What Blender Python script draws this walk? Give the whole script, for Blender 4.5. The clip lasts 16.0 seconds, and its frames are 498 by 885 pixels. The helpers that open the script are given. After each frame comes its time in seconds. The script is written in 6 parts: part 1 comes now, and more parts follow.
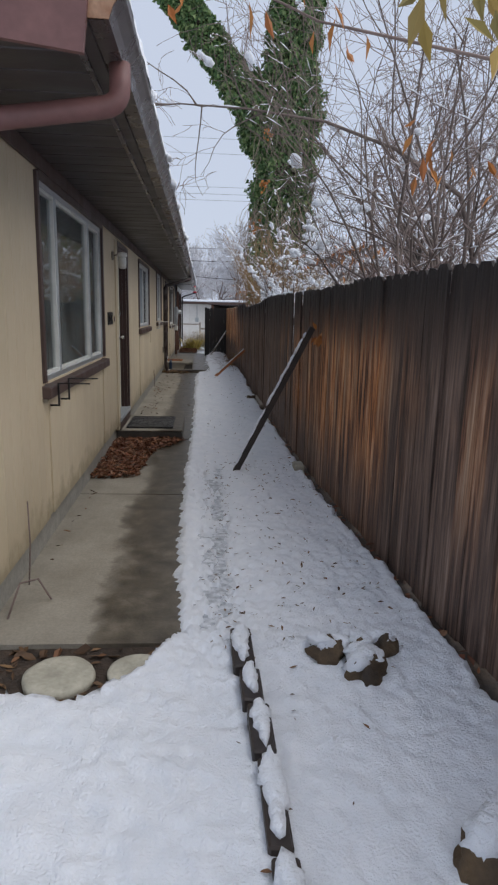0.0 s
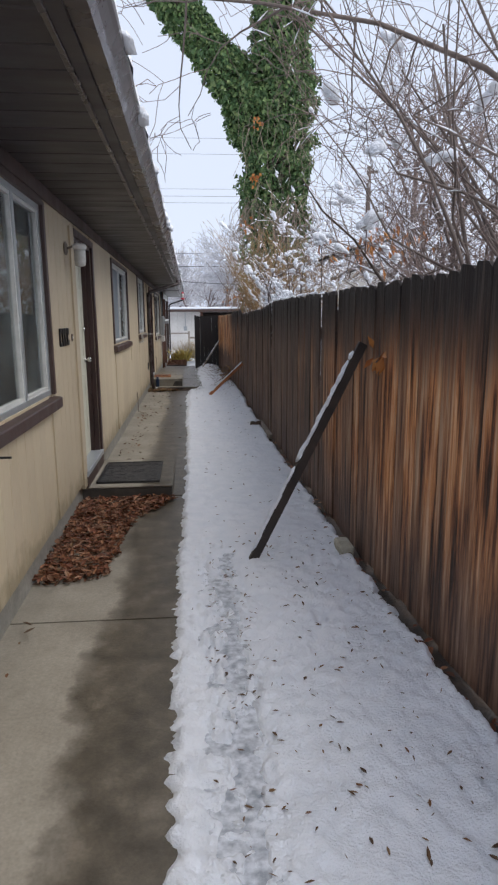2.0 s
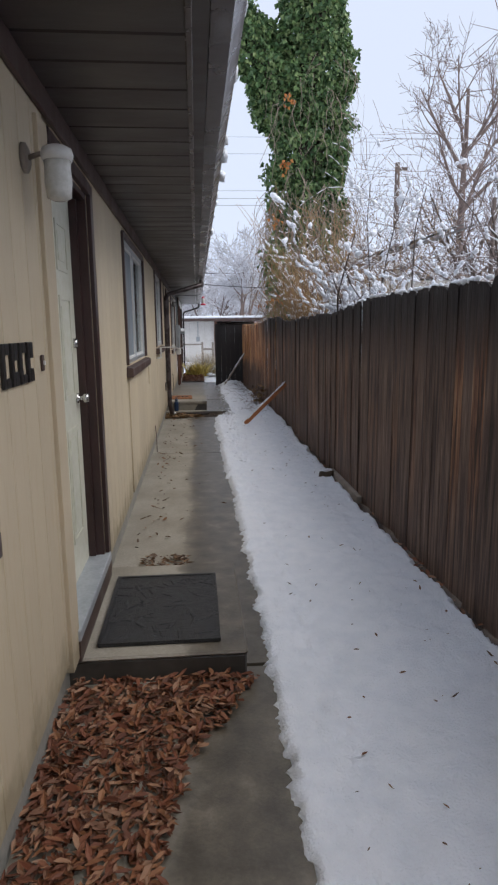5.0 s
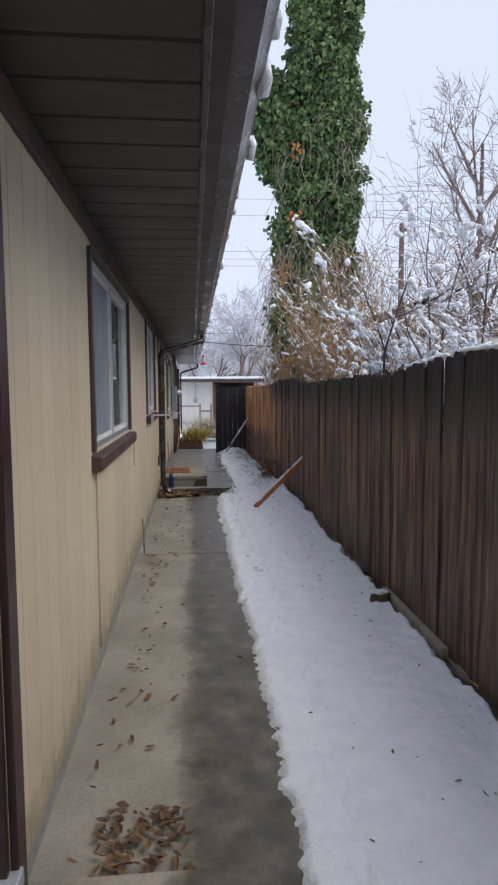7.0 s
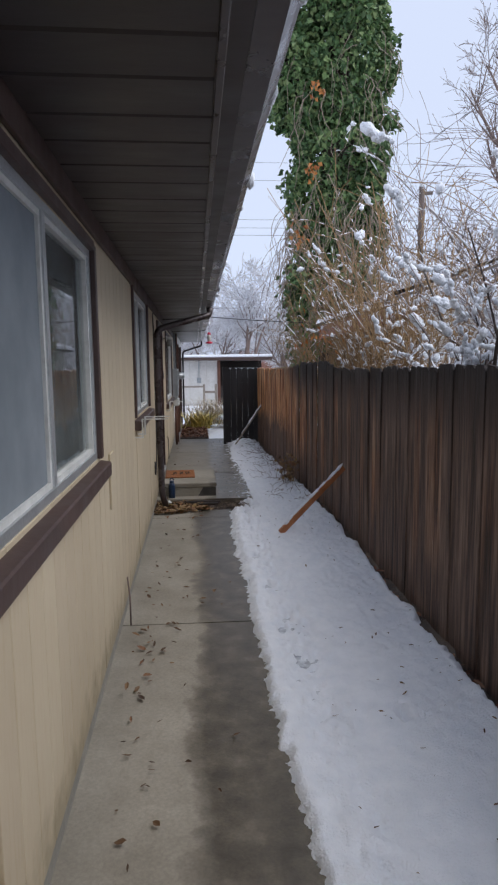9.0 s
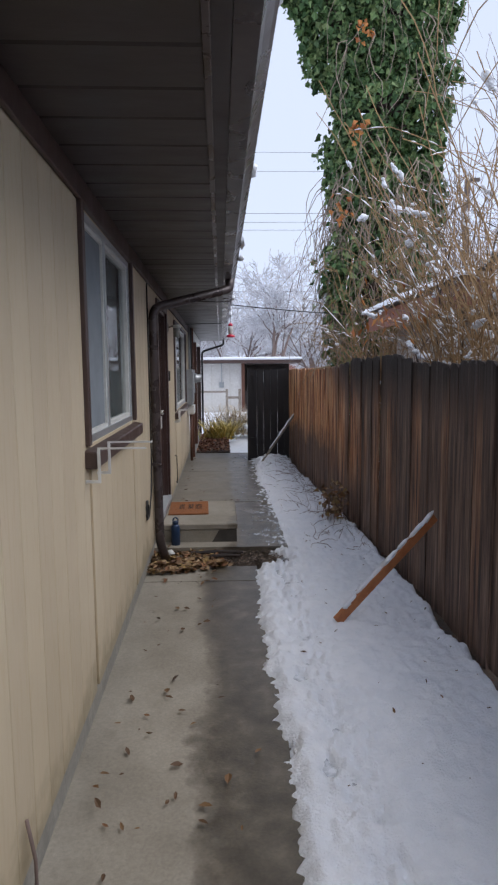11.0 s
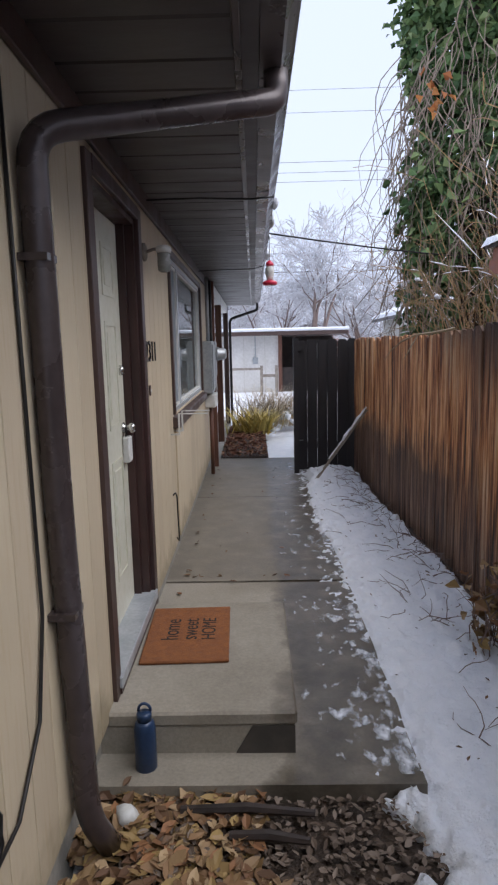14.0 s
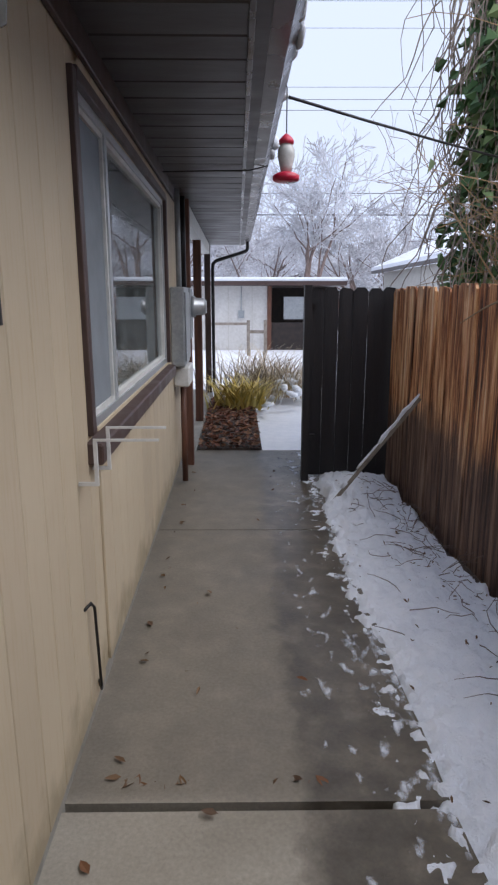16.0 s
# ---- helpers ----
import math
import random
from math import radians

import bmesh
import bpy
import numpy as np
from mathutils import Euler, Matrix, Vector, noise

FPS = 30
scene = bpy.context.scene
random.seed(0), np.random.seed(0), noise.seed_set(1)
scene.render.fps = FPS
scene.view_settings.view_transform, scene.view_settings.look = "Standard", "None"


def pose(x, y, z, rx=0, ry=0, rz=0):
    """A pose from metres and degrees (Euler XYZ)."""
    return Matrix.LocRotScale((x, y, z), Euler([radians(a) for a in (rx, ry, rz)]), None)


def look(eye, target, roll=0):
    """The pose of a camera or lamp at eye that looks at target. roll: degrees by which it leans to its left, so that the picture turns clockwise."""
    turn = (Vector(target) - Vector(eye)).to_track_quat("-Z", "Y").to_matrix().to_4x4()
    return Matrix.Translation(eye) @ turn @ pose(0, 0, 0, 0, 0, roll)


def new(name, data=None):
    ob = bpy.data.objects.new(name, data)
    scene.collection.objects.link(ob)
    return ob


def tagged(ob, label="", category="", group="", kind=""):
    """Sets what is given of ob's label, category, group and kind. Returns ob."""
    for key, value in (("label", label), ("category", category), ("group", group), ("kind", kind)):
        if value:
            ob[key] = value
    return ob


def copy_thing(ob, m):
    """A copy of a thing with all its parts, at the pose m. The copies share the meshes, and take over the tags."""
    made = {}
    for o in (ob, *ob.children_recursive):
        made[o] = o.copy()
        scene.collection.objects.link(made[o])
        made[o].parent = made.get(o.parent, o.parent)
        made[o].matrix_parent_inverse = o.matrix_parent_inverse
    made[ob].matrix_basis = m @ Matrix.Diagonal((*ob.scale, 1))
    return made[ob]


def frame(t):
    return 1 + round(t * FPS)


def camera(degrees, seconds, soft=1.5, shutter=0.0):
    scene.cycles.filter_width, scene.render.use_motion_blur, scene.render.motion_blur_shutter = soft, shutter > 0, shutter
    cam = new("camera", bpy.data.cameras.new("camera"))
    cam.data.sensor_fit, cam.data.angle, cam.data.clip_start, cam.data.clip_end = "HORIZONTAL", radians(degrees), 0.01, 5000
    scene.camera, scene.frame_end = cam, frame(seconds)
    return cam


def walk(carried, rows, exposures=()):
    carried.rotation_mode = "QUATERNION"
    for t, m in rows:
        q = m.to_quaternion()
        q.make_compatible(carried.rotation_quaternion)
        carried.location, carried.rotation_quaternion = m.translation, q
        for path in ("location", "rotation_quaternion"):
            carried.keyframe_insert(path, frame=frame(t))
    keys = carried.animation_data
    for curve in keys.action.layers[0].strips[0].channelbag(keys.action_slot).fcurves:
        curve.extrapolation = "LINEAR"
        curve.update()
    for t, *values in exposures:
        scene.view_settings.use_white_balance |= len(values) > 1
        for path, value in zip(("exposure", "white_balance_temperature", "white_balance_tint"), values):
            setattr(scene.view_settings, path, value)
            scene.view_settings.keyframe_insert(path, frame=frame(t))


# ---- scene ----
cam = camera(44.0, 16.0, 2.3)
PATH = [
    (0, (0.114, 0.574, 1.593), (0.266, 2.526, 1.182), 1.3),
    (0.5, (0.105, 1.118, 1.558), (0.264, 3.067, 1.138), 0.5),
    (1, (0.056, 1.642, 1.542), (0.235, 3.589, 1.118), 0.3),
    (1.5, (0.048, 2.13, 1.598), (0.257, 4.073, 1.169), 0.4),
    (2, (0.073, 2.667, 1.63), (0.251, 4.62, 1.237), -0.4),
    (2.5, (-0.036, 3.12, 1.616), (0.163, 5.087, 1.311), -0.8),
    (3, (-0.069, 3.61, 1.598), (0.118, 5.581, 1.318), -1.8),
    (3.5, (-0.177, 4.056, 1.625), (-0.028, 6.032, 1.354), -2.4),
    (4, (-0.249, 4.528, 1.608), (-0.081, 6.494, 1.281), -2.1),
    (4.5, (-0.261, 5.037, 1.617), (-0.109, 6.997, 1.251), -1.4),
    (4.7, (-0.313, 5.254, 1.603), (-0.159, 7.214, 1.236), -0.9),
    (7, (-0.381, 7.469, 1.646), (-0.202, 9.453, 1.476), -0.3),
    (7.5, (-0.421, 7.961, 1.681), (-0.208, 9.945, 1.542), -0.3),
    (8, (-0.375, 8.496, 1.748), (-0.193, 10.477, 1.543), -0.5),
    (8.5, (-0.392, 8.963, 1.765), (-0.229, 10.943, 1.529), -0.7),
    (9, (-0.41, 9.462, 1.785), (-0.242, 11.44, 1.538), -0.6),
    (9.5, (-0.389, 10.056, 1.662), (-0.27, 12.049, 1.538), -0.8),
    (9.7, (-0.394, 10.313, 1.628), (-0.265, 12.303, 1.469), -0.8),
    (11.8, (-0.269, 12.667, 1.735), (-0.197, 14.649, 1.473), -0.3),
    (12, (-0.298, 12.904, 1.738), (-0.215, 14.883, 1.462), -0.5),
    (12.5, (-0.329, 13.498, 1.753), (-0.213, 15.475, 1.475), -0.5),
    (13, (-0.29, 14.125, 1.751), (-0.177, 16.102, 1.473), -0.6),
    (13.5, (-0.329, 14.759, 1.699), (-0.272, 16.735, 1.394), -0.9),
    (14, (-0.303, 15.381, 1.667), (-0.325, 17.358, 1.359), -1.3),
    (14.5, (-0.332, 15.961, 1.629), (-0.309, 17.933, 1.296), -0.9),
    (15, (-0.364, 16.516, 1.622), (-0.251, 18.478, 1.251), -0.4),
    (15.5, (-0.361, 17.126, 1.631), (-0.302, 19.081, 1.21), -0.5),
    (16, (-0.384, 17.792, 1.653), (-0.348, 19.739, 1.197), -0.0),
]
EXPOSURES = [(0, -0.2, 6500, 10), (0.5, 0.06, 6500, 10), (1, 0.18, 6500, 10), (1.5, 0.24, 6520, 10.5), (3, 0.16, 6550, 11), (4.5, 0.2, 6500, 11), (7.5, 0.22, 6360, 12), (9, 0.12, 6280, 12), (12, 0.33, 6250, 13.5), (13.5, 0.42, 6250, 14), (15, 0.36, 6220, 14), (16, 0.34, 6200, 14)]
walk(cam, [(t, look(eye, target, roll)) for t, eye, target, roll in PATH], EXPOSURES)

# ---- light: overcast winter sky ----
world = bpy.data.worlds.new("overcast_sky")
scene.world = world
world.use_nodes = True
wn, wl = world.node_tree.nodes, world.node_tree.links
sky = wn.new("ShaderNodeTexSky")
sky.sky_type = "NISHITA"
sky.sun_disc = False
sky.sun_elevation = radians(32)
sky.sun_rotation = radians(-60)
cloud = wn.new("ShaderNodeMixRGB")
cloud.inputs[0].default_value = 0.9
cloud.inputs[2].default_value = (7.1, 7.85, 9.5, 1)
wl.new(sky.outputs[0], cloud.inputs[1])
wl.new(cloud.outputs[0], wn["Background"].inputs[0])
wn["Background"].inputs[1].default_value = 0.098
sun_data = bpy.data.lights.new("sun", "SUN")
sun_data.energy = 2.4
sun_data.angle = radians(60)
sun_data.color = (1.0, 0.97, 0.93)
sun = new("sun", sun_data)
sun.matrix_world = pose(0, 0, 30, 40, 0, 72)


# ---- materials ----
def nodes_of(name):
    m = bpy.data.materials.new(name)
    m.use_nodes = True
    nt = m.node_tree
    return m, nt, nt.nodes["Principled BSDF"]


def nd(nt, kind, **kw):
    n = nt.nodes.new(kind)
    for k, v in kw.items():
        n.inputs[k].default_value = v
    return n


def noise_tex(nt, scale, detail=4, stretch=None, rough=0.55):
    geo = nt.nodes.new("ShaderNodeNewGeometry")
    src = geo.outputs["Position"]
    if stretch:
        mp = nt.nodes.new("ShaderNodeMapping")
        mp.inputs["Scale"].default_value = stretch
        nt.links.new(src, mp.inputs["Vector"])
        src = mp.outputs[0]
    n = nd(nt, "ShaderNodeTexNoise", Scale=scale, Detail=detail, Roughness=rough)
    nt.links.new(src, n.inputs["Vector"])
    return n.outputs["Fac"]


def ramp(nt, src, stops):
    r = nt.nodes.new("ShaderNodeValToRGB")
    e = r.color_ramp.elements
    while len(e) < len(stops):
        e.new(0.5)
    for el, (p, c) in zip(e, stops):
        el.position = p
        el.color = (*c, 1) if len(c) == 3 else c
    nt.links.new(src, r.inputs[0])
    return r.outputs[0]


def grey(v):
    return (v, v, v)


def mix(nt, fac, a, b, mode="MIX"):
    n = nt.nodes.new("ShaderNodeMixRGB")
    n.blend_type = mode
    for i, s in ((0, fac), (1, a), (2, b)):
        if isinstance(s, (int, float)):
            n.inputs[i].default_value = s if i == 0 else (s, s, s, 1)
        elif isinstance(s, tuple):
            n.inputs[i].default_value = (*s, 1)
        else:
            nt.links.new(s, n.inputs[i])
    return n.outputs[0]


def bump(nt, bsdf, src, strength, dist=0.01):
    b = nd(nt, "ShaderNodeBump", Strength=strength, Distance=dist)
    nt.links.new(src, b.inputs["Height"])
    nt.links.new(b.outputs[0], bsdf.inputs["Normal"])


def math_node(nt, op, a, b=0.0):
    n = nt.nodes.new("ShaderNodeMath")
    n.operation = op
    for i, s in enumerate((a, b)):
        if isinstance(s, (int, float)):
            n.inputs[i].default_value = s
        else:
            nt.links.new(s, n.inputs[i])
    return n.outputs[0]


def axis(nt, which):
    geo = nt.nodes.new("ShaderNodeNewGeometry")
    s = nt.nodes.new("ShaderNodeSeparateXYZ")
    nt.links.new(geo.outputs["Position"], s.inputs[0])
    return s.outputs[which]


def rnd(nt):
    return nt.nodes.new("ShaderNodeObjectInfo").outputs["Random"]


def island(nt):
    return nt.nodes.new("ShaderNodeNewGeometry").outputs["Random Per Island"]


def simple(name, a, b, scale=20, rough=0.6, metal=0.0, bumps=0.2, bdist=0.004, stretch=None, fine=None):
    """Two colours mixed by a noise, with a little relief."""
    m, nt, p = nodes_of(name)
    n = noise_tex(nt, scale, 6, stretch)
    col = ramp(nt, n, [(0.3, a), (0.7, b)])
    n2 = noise_tex(nt, fine or scale * 6, 4, stretch)
    col = mix(nt, 0.35, col, ramp(nt, n2, [(0.25, grey(0.35)), (0.75, grey(0.75))]), "OVERLAY")
    nt.links.new(col, p.inputs["Base Color"])
    nt.links.new(ramp(nt, n, [(0.3, grey(max(rough - 0.12, 0.05))), (0.7, grey(min(rough + 0.1, 1)))]), p.inputs["Roughness"])
    p.inputs["Metallic"].default_value = metal
    if bumps:
        bump(nt, p, n2, bumps, bdist)
    return m


def make_snow():
    m, nt, p = nodes_of("snow")
    n = noise_tex(nt, 9, 6)
    fine = noise_tex(nt, 90, 5)
    col = ramp(nt, n, [(0.3, (0.78, 0.81, 0.86)), (0.65, (0.86, 0.88, 0.92))])
    nt.links.new(col, p.inputs["Base Color"])
    p.inputs["Roughness"].default_value = 0.7
    p.inputs["Specular IOR Level"].default_value = 0.25
    p.inputs["Subsurface Weight"].default_value = 0.0
    h = mix(nt, 0.5, n, fine)
    bump(nt, p, h, 0.85, 0.03)
    return m


def make_ice():
    m, nt, p = nodes_of("packed_snow")
    n = noise_tex(nt, 22, 6)
    nt.links.new(ramp(nt, n, [(0.35, (0.3, 0.32, 0.35)), (0.62, (0.68, 0.7, 0.74))]), p.inputs["Base Color"])
    p.inputs["Roughness"].default_value = 0.45
    bump(nt, p, n, 0.5, 0.015)
    return m


def make_concrete():
    """Old concrete, dry and pale by the wall, soaked dark along the drip line of the eave."""
    m, nt, p = nodes_of("concrete")
    n = noise_tex(nt, 2.2, 6)
    fine = noise_tex(nt, 70, 6, None, 0.7)
    blot = noise_tex(nt, 7, 5)
    dry = ramp(nt, n, [(0.3, (0.225, 0.2, 0.158)), (0.7, (0.325, 0.294, 0.24))])
    dry = mix(nt, 0.5, dry, ramp(nt, fine, [(0.3, grey(0.35)), (0.7, grey(0.68))]), "OVERLAY")
    dry = mix(nt, ramp(nt, blot, [(0.55, grey(0)), (0.75, grey(0.35))]), dry, (0.2, 0.18, 0.14))
    wet = ramp(nt, blot, [(0.32, (0.07, 0.058, 0.042)), (0.55, (0.115, 0.096, 0.07)), (0.72, (0.18, 0.152, 0.115))])
    wet = mix(nt, 0.4, wet, ramp(nt, fine, [(0.3, grey(0.3)), (0.7, grey(0.7))]), "OVERLAY")
    x = axis(nt, 0)
    edge = math_node(nt, "ADD", x, math_node(nt, "MULTIPLY", math_node(nt, "SUBTRACT", noise_tex(nt, 1.3, 5), 0.5), 0.34))
    edge = math_node(nt, "ADD", edge, math_node(nt, "MULTIPLY", math_node(nt, "SUBTRACT", noise_tex(nt, 9, 6), 0.5), 0.2))
    edge = math_node(nt, "ADD", edge, math_node(nt, "MULTIPLY", ramp(nt, math_node(nt, "DIVIDE", axis(nt, 1), 25.0), [(0.694, grey(0)), (0.7, grey(1))]), -0.24))
    damp = math_node(nt, "MULTIPLY", ramp(nt, math_node(nt, "DIVIDE", axis(nt, 1), 25.0), [(0.7775, grey(0)), (0.7785, grey(1))]), math_node(nt, "ADD", math_node(nt, "MULTIPLY", n, 0.9), 0.12))
    mask = ramp(nt, math_node(nt, "ADD", math_node(nt, "MULTIPLY", edge, 2.0), 1.35), [(0.4, grey(0)), (0.48, grey(0.6)), (0.6, grey(1))])
    mask = math_node(nt, "MAXIMUM", mask, damp)
    nt.links.new(mix(nt, mask, dry, wet), p.inputs["Base Color"])
    nt.links.new(ramp(nt, mask, [(0, grey(0.85)), (1, grey(0.38))]), p.inputs["Roughness"])
    bump(nt, p, fine, 0.35, 0.004)
    return m


def make_siding():
    m, nt, p = nodes_of("tan_paint")
    n = noise_tex(nt, 1.2, 5)
    streak = noise_tex(nt, 10, 5, (1, 6, 0.5))
    col = ramp(nt, n, [(0.3, (0.5, 0.415, 0.285)), (0.7, (0.575, 0.485, 0.345))])
    col = mix(nt, ramp(nt, streak, [(0.5, grey(0)), (0.8, grey(0.35))]), col, (0.42, 0.29, 0.15))
    col = mix(nt, 0.12, col, ramp(nt, rnd(nt), [(0, grey(0.3)), (1, grey(0.7))]), "OVERLAY")
    low = math_node(nt, "ADD", axis(nt, 2), math_node(nt, "MULTIPLY", noise_tex(nt, 6, 5), -0.45))
    col = mix(nt, ramp(nt, low, [(0.0, grey(0.55)), (0.14, grey(0))]), col, (0.2, 0.16, 0.09))
    nt.links.new(col, p.inputs["Base Color"])
    p.inputs["Roughness"].default_value = 0.62
    bump(nt, p, noise_tex(nt, 26, 6, (1, 8, 0.6)), 0.35, 0.004)
    return m


def make_fence():
    """Rain-soaked redwood: black along the top, orange in zones along its length, darker at the foot."""
    m, nt, p = nodes_of("fence_wood")
    z, y, r = axis(nt, 2), axis(nt, 1), rnd(nt)
    mp = nt.nodes.new("ShaderNodeMapping")
    mp.inputs["Scale"].default_value = (5.5, 5.5, 0.36)
    geo = nt.nodes.new("ShaderNodeNewGeometry")
    nt.links.new(geo.outputs["Position"], mp.inputs["Vector"])
    shift = nt.nodes.new("ShaderNodeVectorMath")
    comb = nt.nodes.new("ShaderNodeCombineXYZ")
    nt.links.new(math_node(nt, "MULTIPLY", r, 37.0), comb.inputs[2])
    nt.links.new(mp.outputs[0], shift.inputs[0])
    nt.links.new(comb.outputs[0], shift.inputs[1])
    grain = nd(nt, "ShaderNodeTexNoise", Scale=3.2, Detail=9, Roughness=0.66)
    nt.links.new(shift.outputs[0], grain.inputs["Vector"])
    g = grain.outputs["Fac"]
    fine = nd(nt, "ShaderNodeTexNoise", Scale=11.0, Detail=6, Roughness=0.62)
    fmap = nt.nodes.new("ShaderNodeMapping")
    fmap.inputs["Scale"].default_value = (1.0, 1.0, 0.34)
    nt.links.new(shift.outputs[0], fmap.inputs["Vector"])
    nt.links.new(fmap.outputs[0], fine.inputs["Vector"])
    streak = fine.outputs["Fac"]
    dark = ramp(nt, g, [(0.36, (0.032, 0.021, 0.017)), (0.47, (0.1, 0.066, 0.053)), (0.57, (0.17, 0.116, 0.092)), (0.7, (0.29, 0.21, 0.17))])
    warm = ramp(nt, g, [(0.37, (0.035, 0.015, 0.01)), (0.44, (0.25, 0.095, 0.04)), (0.51, (0.56, 0.24, 0.095)), (0.64, (0.74, 0.5, 0.31))])
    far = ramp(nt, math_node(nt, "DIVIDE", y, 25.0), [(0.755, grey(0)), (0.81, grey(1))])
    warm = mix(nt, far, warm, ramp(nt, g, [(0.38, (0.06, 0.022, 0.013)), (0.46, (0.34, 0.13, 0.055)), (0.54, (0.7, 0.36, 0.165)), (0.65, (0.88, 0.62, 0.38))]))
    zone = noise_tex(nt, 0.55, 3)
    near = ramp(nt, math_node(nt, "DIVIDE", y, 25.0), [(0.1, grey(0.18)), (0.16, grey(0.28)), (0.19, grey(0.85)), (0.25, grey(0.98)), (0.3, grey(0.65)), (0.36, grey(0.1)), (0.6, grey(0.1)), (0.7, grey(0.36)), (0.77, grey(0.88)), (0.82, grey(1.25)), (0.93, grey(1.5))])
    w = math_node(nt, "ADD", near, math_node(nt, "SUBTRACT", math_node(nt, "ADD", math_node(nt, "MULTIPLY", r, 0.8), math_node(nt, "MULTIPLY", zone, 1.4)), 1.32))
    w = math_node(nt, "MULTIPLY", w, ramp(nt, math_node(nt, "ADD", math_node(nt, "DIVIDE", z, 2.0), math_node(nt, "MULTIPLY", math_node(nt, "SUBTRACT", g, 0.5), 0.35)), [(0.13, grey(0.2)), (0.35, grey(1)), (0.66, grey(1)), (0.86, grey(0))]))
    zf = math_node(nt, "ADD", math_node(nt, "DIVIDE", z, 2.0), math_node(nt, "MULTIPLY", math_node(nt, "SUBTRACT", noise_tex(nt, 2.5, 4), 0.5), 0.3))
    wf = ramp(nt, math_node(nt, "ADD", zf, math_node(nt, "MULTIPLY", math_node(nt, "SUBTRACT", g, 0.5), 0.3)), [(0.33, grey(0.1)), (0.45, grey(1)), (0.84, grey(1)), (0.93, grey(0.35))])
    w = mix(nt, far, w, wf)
    wc = nt.nodes.new("ShaderNodeClamp")
    nt.links.new(w, wc.inputs[0])
    col = mix(nt, wc.outputs[0], dark, warm)
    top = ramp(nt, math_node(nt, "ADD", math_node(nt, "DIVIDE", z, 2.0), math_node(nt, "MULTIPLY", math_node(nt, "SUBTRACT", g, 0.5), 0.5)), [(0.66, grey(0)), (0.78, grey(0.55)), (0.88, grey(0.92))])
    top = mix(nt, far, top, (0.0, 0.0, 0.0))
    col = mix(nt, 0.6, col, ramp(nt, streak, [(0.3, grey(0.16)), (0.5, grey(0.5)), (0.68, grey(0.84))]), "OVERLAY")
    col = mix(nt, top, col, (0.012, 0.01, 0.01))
    pale = ramp(nt, noise_tex(nt, 5, 6, (6, 6, 0.4)), [(0.6, grey(0)), (0.74, grey(0.3))])
    col = mix(nt, pale, col, (0.22, 0.17, 0.14))
    nt.links.new(col, p.inputs["Base Color"])
    nt.links.new(ramp(nt, g, [(0.3, grey(0.55)), (0.7, grey(0.8))]), p.inputs["Roughness"])
    p.inputs["Specular IOR Level"].default_value = 0.3
    bump(nt, p, mix(nt, 0.5, g, streak), 0.9, 0.012)
    return m


def make_leaf(name, cols, rough=0.6):
    m, nt, p = nodes_of(name)
    n = len(cols)
    nt.links.new(ramp(nt, island(nt), [(i / max(n - 1, 1), c) for i, c in enumerate(cols)]), p.inputs["Base Color"])
    p.inputs["Roughness"].default_value = rough
    p.inputs["Specular IOR Level"].default_value = 0.25
    return m


def make_glass():
    m, nt, p = nodes_of("window_glass")
    out = nt.nodes["Material Output"]
    fr = nd(nt, "ShaderNodeFresnel", IOR=2.0)
    tr = nt.nodes.new("ShaderNodeBsdfTransparent")
    tr.inputs[0].default_value = (0.86, 0.9, 0.9, 1)
    gl = nd(nt, "ShaderNodeBsdfGlossy", Roughness=0.02)
    mx = nt.nodes.new("ShaderNodeMixShader")
    nt.links.new(fr.outputs[0], mx.inputs[0])
    nt.links.new(tr.outputs[0], mx.inputs[1])
    nt.links.new(gl.outputs[0], mx.inputs[2])
    dust = nd(nt, "ShaderNodeBsdfDiffuse", Color=(0.46, 0.52, 0.52, 1))
    film = nt.nodes.new("ShaderNodeMixShader")
    nt.links.new(ramp(nt, noise_tex(nt, 3, 5), [(0.3, grey(0.03)), (0.7, grey(0.13))]), film.inputs[0])
    nt.links.new(mx.outputs[0], film.inputs[1])
    nt.links.new(dust.outputs[0], film.inputs[2])
    nt.links.new(film.outputs[0], out.inputs[0])
    return m


SNOW, ICE, CONCRETE, SIDING, FENCE, GLASS = make_snow(), make_ice(), make_concrete(), make_siding(), make_fence(), make_glass()
SOIL = simple("wet_soil", (0.025, 0.017, 0.012), (0.085, 0.058, 0.04), 12, 0.8, 0, 0.9, 0.03)
FOUND = simple("foundation_concrete", (0.216, 0.209, 0.187), (0.324, 0.310, 0.274), 8, 0.85, 0, 0.4)
STONE = simple("pale_stone", (0.3, 0.28, 0.22), (0.5, 0.47, 0.38), 7, 0.85, 0, 0.5, 0.01)
ROCK = simple("brown_rock", (0.035, 0.024, 0.016), (0.13, 0.085, 0.045), 8, 0.8, 0, 0.7, 0.02)
BROWN = simple("brown_trim_paint", (0.05, 0.03, 0.025), (0.085, 0.052, 0.043), 6, 0.5, 0, 0.3, 0.003, (1, 1, 0.5))
RED_BROWN = simple("faded_brown_paint", (0.12, 0.055, 0.05), (0.17, 0.08, 0.072), 4, 0.5, 0, 0.2)
JAMB = simple("dark_brown_paint", (0.028, 0.012, 0.011), (0.055, 0.024, 0.02), 9, 0.4, 0, 0.3, 0.003, (1, 1, 0.3))
SOFFIT = simple("brown_soffit", (0.028, 0.021, 0.022), (0.047, 0.035, 0.035), 2, 0.45, 0, 0.15, 0.003, (1, 3, 1))
